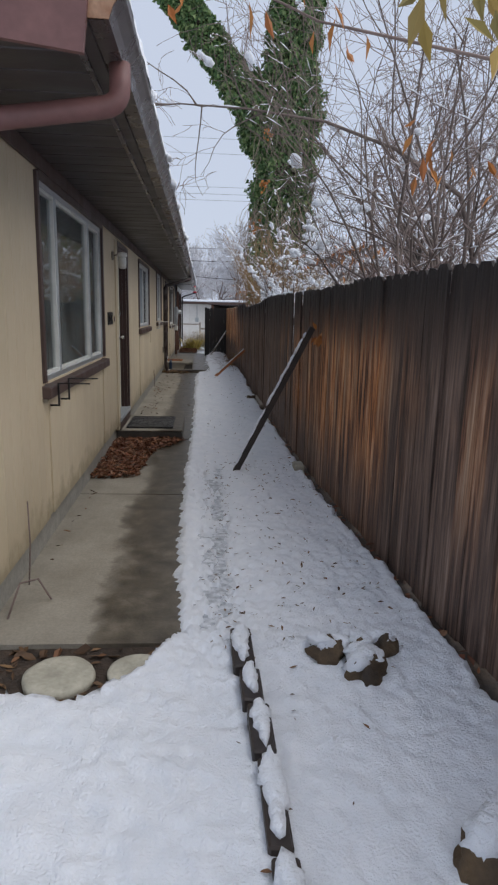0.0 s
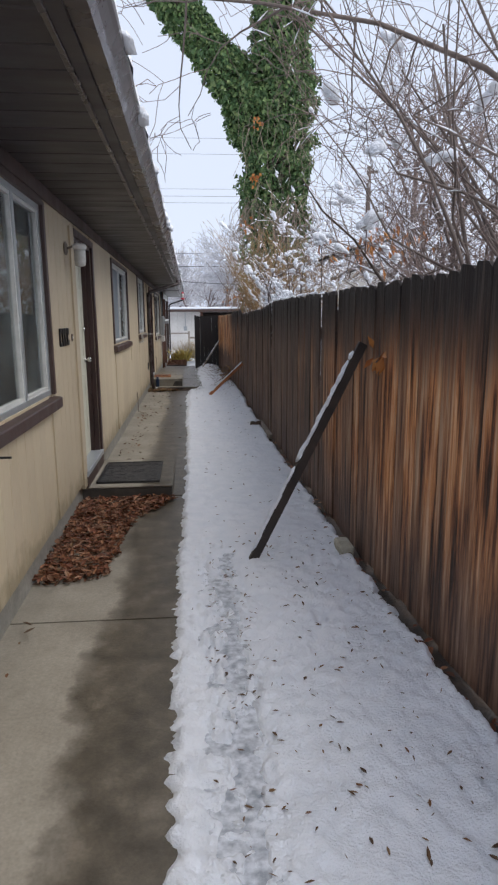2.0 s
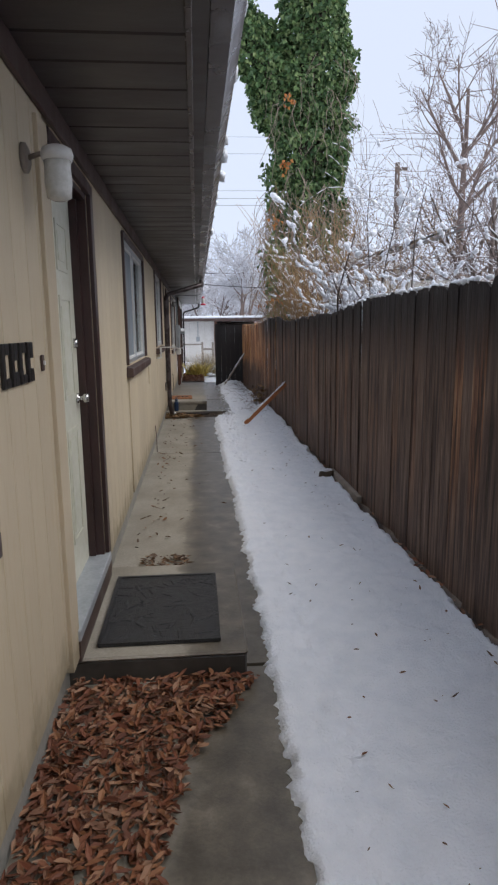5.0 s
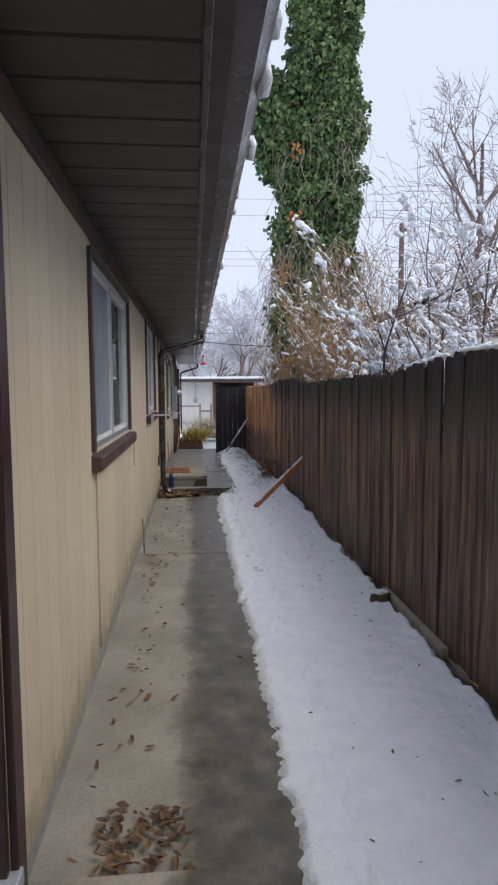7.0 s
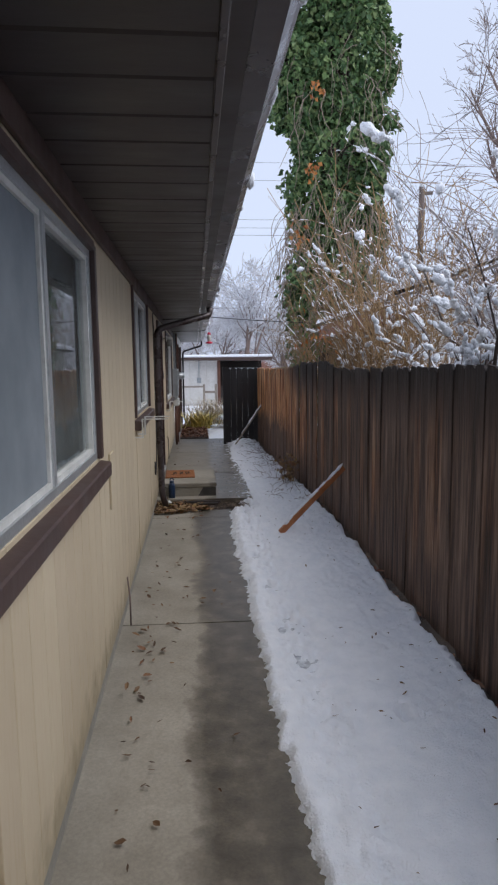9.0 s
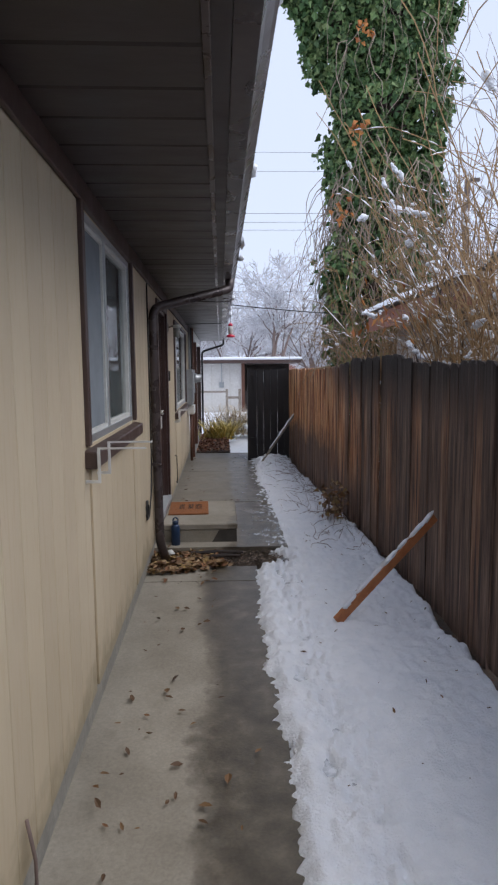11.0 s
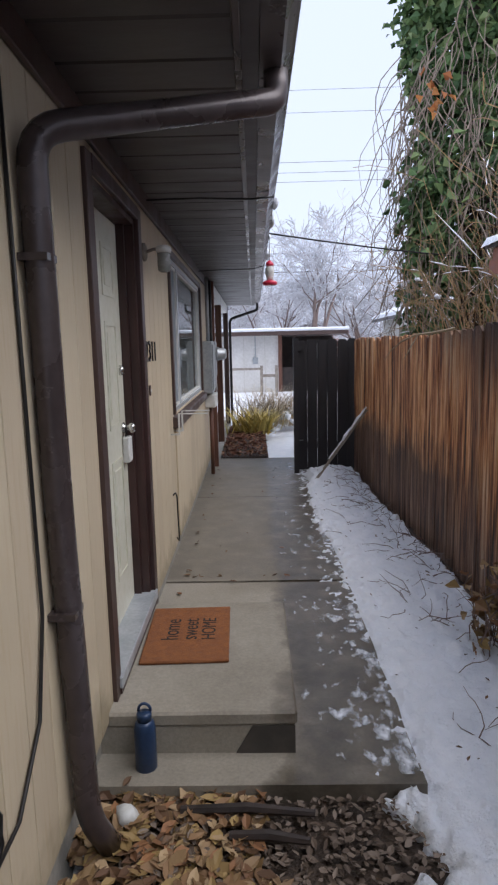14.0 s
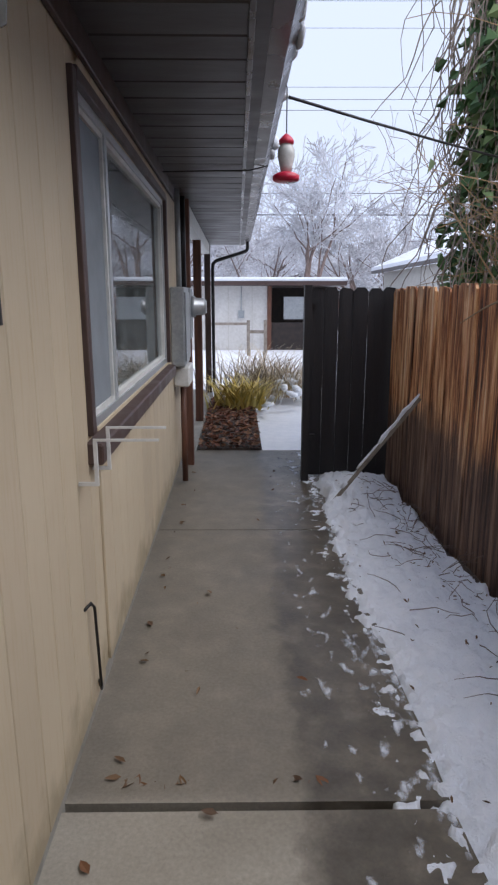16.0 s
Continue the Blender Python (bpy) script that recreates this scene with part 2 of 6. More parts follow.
GUTTER = simple("brown_gutter_enamel", (0.055, 0.042, 0.042), (0.085, 0.068, 0.067), 5, 0.3, 0.25, 0.1)
RUST = simple("rusted_end_cap", (0.22, 0.1, 0.05), (0.45, 0.28, 0.18), 14, 0.55, 0.2, 0.3)
ALU = simple("grey_aluminium", (0.42, 0.44, 0.45), (0.55, 0.57, 0.58), 12, 0.4, 0.6, 0.1)
WHITE = simple("weathered_white", (0.55, 0.55, 0.52), (0.72, 0.72, 0.69), 8, 0.55, 0, 0.2)
DOOR = simple("cream_door_paint", (0.58, 0.57, 0.46), (0.66, 0.645, 0.53), 3, 0.45, 0, 0.15)
SILLM = simple("worn_threshold", (0.33, 0.36, 0.38), (0.48, 0.5, 0.52), 9, 0.4, 0.3, 0.3)
DRAPE = simple("grey_curtain", (0.07, 0.08, 0.085), (0.17, 0.185, 0.19), 2.5, 0.9, 0, 0.1, 0.01, (1, 9, 0.2))
CURTAIN = simple("grey_insect_screen", (0.16, 0.185, 0.205), (0.24, 0.265, 0.285), 1.1, 0.8, 0, 0.1, 0.004)
ROOM = simple("dim_room_wall", (0.16, 0.16, 0.16), (0.2, 0.2, 0.2), 3, 0.9, 0, 0)
GATE = simple("black_fence_wood", (0.005, 0.004, 0.005), (0.018, 0.014, 0.014), 6, 0.6, 0, 0.6, 0.006, (6, 6, 0.5))
POST = simple("reddish_post_wood", (0.08, 0.032, 0.02), (0.16, 0.068, 0.04), 6, 0.6, 0, 0.5, 0.005, (6, 6, 0.5))
PROP_DARK = simple("wet_dark_timber", (0.012, 0.009, 0.008), (0.04, 0.026, 0.02), 7, 0.5, 0, 0.5, 0.005)
PROP_RED = simple("orange_timber", (0.3, 0.1, 0.035), (0.42, 0.17, 0.07), 7, 0.6, 0, 0.4, 0.005)
STICK = simple("grey_stick", (0.16, 0.13, 0.1), (0.3, 0.26, 0.22), 9, 0.7, 0, 0.4)
RUBBER = simple("black_rubber", (0.012, 0.012, 0.013), (0.035, 0.034, 0.034), 22, 0.4, 0, 0.9, 0.012)
COIR = simple("orange_coir", (0.21, 0.075, 0.025), (0.31, 0.115, 0.038), 30, 0.95, 0, 0.9, 0.01, None, 260)
INK = simple("black_print", (0.015, 0.012, 0.01), (0.035, 0.025, 0.018), 40, 0.9, 0, 0.4)
BLACK = simple("black_metal", (0.012, 0.011, 0.011), (0.03, 0.028, 0.027), 15, 0.4, 0.4, 0.2)
PANEL = simple("grey_enamel_box", (0.26, 0.28, 0.29), (0.36, 0.38, 0.39), 7, 0.4, 0.2, 0.15)
NAVY = simple("navy_bottle", (0.012, 0.03, 0.075), (0.02, 0.045, 0.1), 10, 0.35, 0.1, 0.05)
STEEL = simple("brushed_steel", (0.5, 0.49, 0.46), (0.65, 0.64, 0.61), 30, 0.25, 0.9, 0.05)
JAR = simple("frosted_jar", (0.5, 0.5, 0.46), (0.62, 0.62, 0.58), 10, 0.25, 0, 0.05)
JAR_DUSTY = simple("dusty_glass_jar", (0.16, 0.165, 0.15), (0.28, 0.28, 0.26), 14, 0.2, 0, 0.05)
BARK = simple("dark_bark", (0.035, 0.025, 0.02), (0.1, 0.075, 0.06), 8, 0.85, 0, 0.9, 0.02, (1, 1, 0.3))
STEM = simple("grey_brown_bark", (0.075, 0.057, 0.048), (0.19, 0.15, 0.13), 7, 0.85, 0, 0.7, 0.01, (1, 1, 0.3))
TWIG = simple("twig_bark", (0.11, 0.078, 0.068), (0.23, 0.17, 0.15), 5, 0.8, 0, 0.2)
GOLD = simple("golden_stems", (0.19, 0.115, 0.05), (0.34, 0.215, 0.1), 5, 0.8, 0, 0.2)
VINE = simple("grey_brown_vines", (0.17, 0.13, 0.1), (0.34, 0.27, 0.215), 4, 0.85, 0, 0.3)
FROST = simple("snow_covered_twigs", (0.36, 0.35, 0.36), (0.72, 0.73, 0.77), 1.1, 0.8, 0, 0)
IVY = make_leaf("ivy_leaves", [(0.035, 0.075, 0.03), (0.075, 0.14, 0.05), (0.13, 0.21, 0.075), (0.21, 0.27, 0.11), (0.055, 0.105, 0.045), (0.1, 0.16, 0.065)], 0.5)
LITTER = make_leaf("fallen_leaves", [(0.09, 0.03, 0.016), (0.19, 0.07, 0.034), (0.27, 0.125, 0.06), (0.34, 0.2, 0.125), (0.12, 0.05, 0.03), (0.21, 0.075, 0.04), (0.06, 0.03, 0.02)])
LITTER_Y = make_leaf("yellowed_leaves", [(0.12, 0.065, 0.03), (0.36, 0.25, 0.1), (0.16, 0.09, 0.045), (0.42, 0.3, 0.17), (0.24, 0.14, 0.07), (0.09, 0.05, 0.03), (0.34, 0.17, 0.08)])
CHIPS = make_leaf("wet_wood_chips", [(0.05, 0.035, 0.025), (0.13, 0.095, 0.07), (0.24, 0.19, 0.15), (0.08, 0.055, 0.04)])
LITTER_D = make_leaf("dark_wet_leaves", [(0.05, 0.03, 0.02), (0.13, 0.075, 0.04), (0.09, 0.055, 0.035), (0.2, 0.12, 0.06), (0.16, 0.07, 0.035)])
WET_AND_SHADE = simple("wet_and_shaded_concrete", (0.03, 0.027, 0.024), (0.085, 0.075, 0.062), 5, 0.4, 0, 0.3, 0.004)
ORANGE = make_leaf("orange_leaves", [(0.36, 0.12, 0.03), (0.45, 0.2, 0.06), (0.28, 0.09, 0.03)])
YELLOW = make_leaf("yellow_leaves", [(0.42, 0.25, 0.05), (0.3, 0.24, 0.08), (0.2, 0.16, 0.06), (0.5, 0.33, 0.1)])
GRASS = make_leaf("yellow_grass", [(0.55, 0.4, 0.08), (0.66, 0.52, 0.16), (0.38, 0.3, 0.08), (0.5, 0.44, 0.16)])
DRY = make_leaf("dry_stalks", [(0.36, 0.28, 0.17), (0.5, 0.43, 0.32), (0.28, 0.2, 0.1), (0.62, 0.6, 0.58)])
RED_WOOD = simple("red_brown_fascia", (0.2, 0.065, 0.035), (0.28, 0.1, 0.055), 5, 0.6, 0, 0.3, 0.004, (1, 1, 4))
STUCCO = simple("pale_stucco", (0.46, 0.44, 0.4), (0.56, 0.54, 0.5), 5, 0.85, 0, 0.3)
SHEDW = simple("shed_board", (0.52, 0.5, 0.47), (0.62, 0.6, 0.57), 2, 0.8, 0, 0.2)
ROOFM = simple("shingle_roof", (0.09, 0.085, 0.085), (0.16, 0.15, 0.15), 9, 0.9, 0, 0.5, 0.01)
RED_PLASTIC = simple("red_plastic", (0.5, 0.02, 0.05), (0.62, 0.04, 0.08), 9, 0.3, 0, 0)
POLE = simple("pole_wood", (0.07, 0.05, 0.042), (0.13, 0.1, 0.085), 5, 0.85, 0, 0.4, 0.01, (4, 4, 0.4))
BRICK = simple("red_brick_far", (0.22, 0.1, 0.075), (0.3, 0.15, 0.11), 3, 0.9, 0, 0)


# ---- mesh helpers ----
def link(name, bm, material, parent=None, label="", smooth=False, bevel=0.0):
    if bevel:
        bmesh.ops.bevel(bm, geom=bm.edges[:], offset=bevel, segments=1, affect="EDGES", profile=0.5)
    me = bpy.data.meshes.new(name)
    bm.to_mesh(me)
    bm.free()
    me.materials.append(material)
    if smooth:
        me.polygons.foreach_set("use_smooth", [True] * len(me.polygons))
    ob = new(name, me)
    if parent:
        ob.parent = parent
    if label:
        ob["label"] = label
    return ob


def part(name, bm, material, parent, label="", smooth=False, bevel=0.0):
    return link(name, bm, material, parent, label, smooth, bevel)


def thing(name, label, category, group="", kind=""):
    return tagged(new(name), label, category, group, kind)


def solid(bm, x0, x1, y0, y1, z0, z1, m=None):
    mat = Matrix.LocRotScale(((x0 + x1) / 2, (y0 + y1) / 2, (z0 + z1) / 2), None, (x1 - x0, y1 - y0, z1 - z0))
    return bmesh.ops.create_cube(bm, size=1, matrix=(m @ mat) if m else mat)["verts"]


def block(x0, x1, y0, y1, z0, z1, m=None):
    bm = bmesh.new()
    solid(bm, x0, x1, y0, y1, z0, z1, m)
    return bm


def tube(bm, pts, radii, sides=8, caps=True):
    """A tube along points, one radius each."""
    rings = []
    pts = [Vector(p) for p in pts]
    for i, p in enumerate(pts):
        d = (pts[min(i + 1, len(pts) - 1)] - pts[max(i - 1, 0)]).normalized()
        a = d.orthogonal().normalized() if abs(d.z) > 0.95 or i == 0 and abs(d.z) > 0.9 else d.cross(Vector((0, 0, 1))).normalized()
        b = d.cross(a)
        r = radii[i] if not isinstance(radii, (int, float)) else radii
        rings.append([bm.verts.new(p + (a * math.cos(t) + b * math.sin(t)) * r) for t in [2 * math.pi * k / sides for k in range(sides)]])
    for u, v in zip(rings, rings[1:]):
        best = min(range(sides), key=lambda s: sum((u[k].co - v[(k + s) % sides].co).length for k in range(0, sides, 2)))
        for k in range(sides):
            bm.faces.new((u[k], u[(k + 1) % sides], v[(k + 1 + best) % sides], v[(k + best) % sides]))
    if caps:
        bm.faces.new(rings[0][::-1])
        bm.faces.new(rings[-1])
    return bm


def lathe(bm, profile, centre, sides=20):
    cx, cy, cz = centre
    rings = [[bm.verts.new((cx + r * math.cos(2 * math.pi * k / sides), cy + r * math.sin(2 * math.pi * k / sides), cz + z)) for k in range(sides)] for r, z in profile]
    for u, v in zip(rings, rings[1:]):
        for k in range(sides):
            bm.faces.new((u[k], u[(k + 1) % sides], v[(k + 1) % sides], v[k]))
    bm.faces.new(rings[0][::-1])
    bm.faces.new(rings[-1])
    return bm


def from_lists(name, verts, faces, material, parent=None, label="", smooth=False):
    me = bpy.data.meshes.new(name)
    me.from_pydata(verts, [], faces)
    me.update()
    me.materials.append(material)
    if smooth:
        me.polygons.foreach_set("use_smooth", [True] * len(me.polygons))
    ob = new(name, me)
    if parent:
        ob.parent = parent
    if label:
        ob["label"] = label
    return ob


def lerp_table(table, v):
    if v <= table[0][0]:
        return table[0][1]
    for (a, p), (b, q) in zip(table, table[1:]):
        if v <= b:
            return p + (q - p) * (v - a) / (b - a)
    return table[-1][1]


def nz(x, y, z=0.0):
    return noise.noise(Vector((x, y, z)))


# ---- plan ----
W = -0.91                      # face of the siding
HOUSE0, HOUSE1 = 3.25, 23.65   # the house wall along the path
EAVE0, EAVE1 = 2.86, 28.6      # the eave runs on over a porch
SOFFIT_Z = 2.52
FENCE_X = [(-2, 1.66), (2.8, 1.44), (3.9, 1.365), (5.2, 1.285), (6.6, 1.215), (9.0, 1.185), (12.0, 1.165), (14.0, 1.175), (17.0, 1.2), (18.4, 1.175), (20.0, 1.12), (21.2, 1.07), (23.2, 0.97)]
FENCE_TOP = [(0, 1.85), (4, 1.858), (7.6, 1.84), (8.2, 1.85), (10.9, 1.865), (11.4, 1.835), (12.3, 1.778), (13, 1.775), (15.2, 1.758), (15.8, 1.735), (16.5, 1.765), (17, 1.835), (18.6, 1.825), (19.4, 1.77), (20, 1.735), (23, 1.74)]
SNOW_EDGE = [(3.2, 0.0), (3.5, -0.01), (4, -0.06), (4.7, -0.075), (6.7, -0.085), (7.4, -0.07), (8, -0.06), (10.4, -0.05), (11.5, -0.04), (12.3, -0.06), (13.3, -0.065), (15.5, -0.1), (16.9, -0.07), (17.02, 0.04), (17.1, 0.29), (17.5, 0.12), (18.2, 0.26), (19.2, 0.25), (20.1, 0.21), (21.7, 0.24), (23.1, 0.34), (24, 0.35)]
SNOW_TOP = [(0, 0.05), (3, 0.04), (7, 0.035), (12, 0.045), (15.7, 0.062), (17.4, 0.055), (20, 0.065), (24.5, 0.08)]


PRINTS = [(0.13, 14.2, 0.035), (0.19, 12.9, 0.03), (0.6, 12.3, 0.04), (0.1, 15.0, 0.04), (0.14, 13.4, 0.035), (0.29, 6.75, 0.04), (0.28, 6.15, 0.05), (0.15, 5.7, 0.04), (0.75, 5.75, 0.04), (-0.62, 2.2, 0.1), (-0.55, 1.95, 0.09)]


# ---- ground ----
def ground_sheet():
    """One sheet of snow-covered ground that reaches the horizon."""
    bm = bmesh.new()
    rings = [0, 30, 60, 120, 300, 900, 2500]
    prev = None
    for r in rings:
        ring = [bm.verts.new((math.cos(a) * r, 20 + math.sin(a) * r, -0.07 + (0.0 if r < 60 else 0.3 * nz(r, a * 3)))) for a in [2 * math.pi * k / 48 for k in range(48)]] if r else [bm.verts.new((0, 20, -0.07))]
        if prev:
            for k in range(48):
                if len(prev) == 1:
                    bm.faces.new((prev[0], ring[k], ring[(k + 1) % 48]))
                else:
                    bm.faces.new((prev[k], ring[k], ring[(k + 1) % 48], prev[(k + 1) % 48]))
        prev = ring
    return tagged(link("ground", bm, SNOW), "snow-covered ground around the houses", "ground", kind="structure")


ground_sheet()
tagged(link("soil", block(-0.9, 1.75, -1.5, 24.2, -0.12, -0.02), SOIL), "wet dark soil under the snow beside the fence", "soil", kind="structure")


def snow_height(x, y):
    edge = lerp_table(SNOW_EDGE, y) - 0.035 + 0.035 * nz(x * 0.5, y * 4.0) + 0.024 * nz(x * 6, y * 9) + 0.034 * nz(x * 15, y * 25) + 0.018 * nz(x * 30, y * 50)
    if y > 17.6:
        edge += 0.07 * nz(2, y * 4.5) + 0.03 * nz(x * 10, y * 13)
    if y < 3.4:
        lim = lerp_table([(-0.9, 2.9), (-0.35, 2.9), (-0.18, 3.08), (-0.05, 3.3), (0.05, 3.42)], x) + 0.07 * nz(x * 7, 1.5)
        if y < lim:
            edge = -9.0
        else:
            edge = 0.03 + 0.04 * nz(1, y * 20)
    top = lerp_table(SNOW_TOP, y)
    top += 0.018 * nz(x * 2.3, y * 2.3) + 0.012 * nz(x * 8, y * 8, 2) + lerp_table([(4, 0.012), (7, 0.005), (12, 0.005), (15, 0.012)], y) * nz(x * 21, y * 21, 5)
    for fx, fy, fr in PRINTS:
        d2 = ((x - fx) / fr) ** 2 + ((y - fy) / (fr * 1.5)) ** 2
        if d2 < 4:
            top -= 0.085 * math.exp(-d2 * (1.6 + nz(x * 30, y * 30)))
    # trodden line and drip line along the walk
    band = math.exp(-((x - 0.2 - 0.04 * nz(0, y * 1.5)) / 0.13) ** 2) * lerp_table([(2.6, 0), (3.5, 0.75), (5, 0.95), (6.5, 0.9), (7.1, 0.2), (12, 0.3), (13, 0.6), (16, 0.6), (17.5, 1), (24, 0.3)], y)
    top -= band * max(0.0, 0.042 + 0.07 * nz(x * 9, y * 7, 9) + 0.1 * nz(x * 26, y * 24, 3))
    # the narrow worn line
    if 3.6 < y < 6.6:
        worn = math.exp(-((x - 0.245 - 0.02 * nz(3, y * 3)) / 0.038) ** 2) * min(1, (y - 3.6) * 3, (6.6 - y) * 4)
        top -= worn * max(0.0, 0.04 + 0.06 * nz(x * 11, y * 11, 4) + 0.05 * nz(x * 27, y * 27, 4))
    rough = lerp_table([(1.0, 0.9), (2.5, 0.6), (6.8, 0.75), (7.2, 0.12), (15, 0.7), (17.5, 1.8)], y)
    top += rough * (0.016 * nz(x * 14, y * 14, 6) + 0.012 * nz(x * 32, y * 32, 7))
    mound = math.exp(-(((x - 0.62) / 0.34) ** 2 + ((y - 22.7) / 0.4) ** 2))
    top += 0.13 * mound
    if 15.2 < y < 16.6:
        top += 0.06 * math.exp(-(((x - 0.9) / 0.25) ** 2 + ((y - 16.1) / 0.25) ** 2))
    far = lerp_table(FENCE_X, y) - 0.035 + 0.05 * nz(5.5, y * 4.5) + 0.03 * nz(2, y * 19)
    rise = min(1.0, max(0.0, (x - edge) / (0.1 if y < 14 else 0.16 if y < 17 else 0.06))) ** 0.6
    drop = min(1.0, max(0.0, (far - x) / 0.06)) ** 0.6
    # slush left on the third slab
    h = -0.12 + (top + 0.12) * rise * drop
    if y > 17.0 and x < edge:
        s = 0.7 * nz(x * 7, y * 9, 4) + 0.7 * nz(x * 21, y * 25, 8) + 0.6 * nz(x * 40, y * 40, 2) + lerp_table([(-0.5, -1.6), (-0.05, -1.2), (0.12, -0.6), (0.3, 0.3)], x) - (0.25 if y > 23.2 else 0)
        slab = 0.05
        h = slab + max(-0.012, min(0.016, 0.012 * s))
        if 17.0 < y < 17.47 or 19.42 < y < 19.5 and x < 0.12:
            h = -0.12
    return h


def snow_field(name, x0, x1, y0, y1, nx, ny, label):
    verts, faces = [], []
    for j in range(ny + 1):
        y = y0 + (y1 - y0) * j / ny
        for i in range(nx + 1):
            x = x0 + (x1 - x0) * i / nx
            verts.append((x, y, snow_height(x, y)))
    for j in range(ny):
        for i in range(nx):
            a = j * (nx + 1) + i
            quad = (a, a + 1, a + nx + 2, a + nx + 1)
            if max(verts[q][2] for q in quad) > -0.11:
                faces.append(quad)
    return tagged(from_lists(name, verts, faces, SNOW, None, "", True), label, "snow", kind="stuff")


snow_field("snow", -0.3, 1.6, 0.8, 24.3, 140, 1300, "trodden white snow between the walkway and the fence")
snow_field("snow_lawn", -3.0, -0.3, 0.8, 3.45, 90, 88, "white snow in front of the walkway with old prints")
snow_field("snow_verge", -3.0, 1.7, -2.0, 0.8, 60, 50, "smooth white snow at the start of the path")


def make_slush():
    """Half-melted snow: patches of thin ice with bare concrete between."""
    m, nt, p = nodes_of("slush")
    fine, broad = noise_tex(nt, 17, 6, (1.0, 0.55, 1.0)), noise_tex(nt, 2.6, 4)
    x = axis(nt, 0)
    w = math_node(nt, "ADD", math_node(nt, "MULTIPLY", fine, 0.9), math_node(nt, "MULTIPLY", broad, 0.5))
    w = math_node(nt, "ADD", w, math_node(nt, "MULTIPLY", x, 0.34))
    nt.links.new(ramp(nt, fine, [(0.35, (0.42, 0.44, 0.46)), (0.65, (0.78, 0.8, 0.84))]), p.inputs["Base Color"])
    nt.links.new(ramp(nt, w, [(0.8, grey(0)), (0.9, grey(0.5)), (1.06, grey(0.85))]), p.inputs["Alpha"])
    p.inputs["Roughness"].default_value = 0.35
    bump(nt, p, fine, 0.6, 0.01)
    return m


tagged(link("slush", block(-0.42, 0.3, 17.5, 24.2, 0.0525, 0.0545), make_slush()), "thin patches of half-melted ice on the concrete", "slush", kind="structure")
tagged(link("packed_snow", block(0.07, 0.5, 3.3, 7.4, -0.019, 0.002), ICE), "grey trodden slush under the snow", "slush", kind="structure")
tagged(link("packed_snow", block(0.0, 0.5, 11.5, 16.9, -0.019, 0.008), ICE), "grey trodden slush under the snow", "slush", kind="structure")


# ---- walkway ----
walkway = thing("walkway", "grey concrete walkway, soaked dark along its outer edge", "walkway", kind="structure")


def slab(y0, y1, x1, z, x0=W - 0.1, tilt=0.0, name="slab"):
    bm = bmesh.new()
    n = max(2, int((y1 - y0) / 0.12))
    top, low = [], []
    for side in (0, 1):
        for k in range(n + 1):
            y = y0 + (y1 - y0) * k / n
            x = x0 if side == 0 else x1 + 0.012 * nz(x1, y * 3) + 0.006 * nz(4, y * 14)
            zz = z + (tilt if side == 0 else 0)
            top.append(bm.verts.new((x, y, zz)))
            low.append(bm.verts.new((x, y, zz - 0.14)))
    m = n + 1
    for k in range(n):
        bm.faces.new((top[k], top[m + k], top[m + k + 1], top[k + 1]))
        bm.faces.new((low[m + k], top[m + k], top[m + k + 1], low[m + k + 1])[::-1])
    bm.faces.new((top[0], low[0], low[m], top[m]))
    bm.faces.new((top[n], top[m + n], low[m + n], low[n]))
    bmesh.ops.recalc_face_normals(bm, faces=bm.faces[:])
    return part(name, bm, CONCRETE, walkway)


for a, b, x1, z in ((3.35, 5.865, 0.01, 0.0), (5.88, 8.3, -0.02, 0.0), (8.32, 10.86, 0.0, 0.005), (10.866, 13.595, 0.01, 0.0), (13.61, 16.64, -0.02, 0.0), (16.652, 17.03, -0.01, 0.0), (17.45, 19.445, 0.31, 0.05), (19.48, 21.9, 0.31, 0.05), (21.91, 24.26, 0.36, 0.05)):
    slab(a, b, x1, z, W - 0.095, 0.008)


def landing(y0, y1, x1, z, label):
    t = thing("landing", label, "step", "door steps")
    th = 0.022 if z < 0.2 else 0.06
    part("tread", block(W - 0.085, x1, y0, y1, z - th, z), CONCRETE, t, "", False, 0.01)
    # the low step's face is damp, with its shade put into the dark colour too
    part("riser", block(W - 0.08, x1 - 0.008, y0 + 0.008, y1 - 0.008, -0.08, z - th - 0.0002), WET_AND_SHADE if z < 0.2 else CONCRETE, t, "concrete face, painted damp and shaded on the low step", False, 0.008)
    return t


landing(8.2, 9.31, -0.13, 0.14, "low concrete step with a black mat before the door")
step = landing(17.63, 18.7, -0.16, 0.235, "concrete step with a wet dark corner before the door")
bm = block(-0.44, -0.169, 17.6335, 17.6375, 0.0, 0.172)
for v in bm.verts:
    if v.co.x < -0.4 and v.co.z > 0.1:
        v.co.x += 0.1
part("wet_stain", bm, WET_AND_SHADE, step, "black wet stain on the step's face")
tagged(link("foundation", block(W - 0.2, W - 0.04, HOUSE0, HOUSE1, -0.08, 0.199), FOUND, None, "", False, 0.008), "grey concrete footing along the wall", "foundation", kind="structure")
tagged(link("porch_floor", block(-3.5, W + 0.08, HOUSE1, 28.8, -0.08, 0.06), FOUND, None, "", False, 0.01), "grey concrete porch floor", "floor", kind="structure")

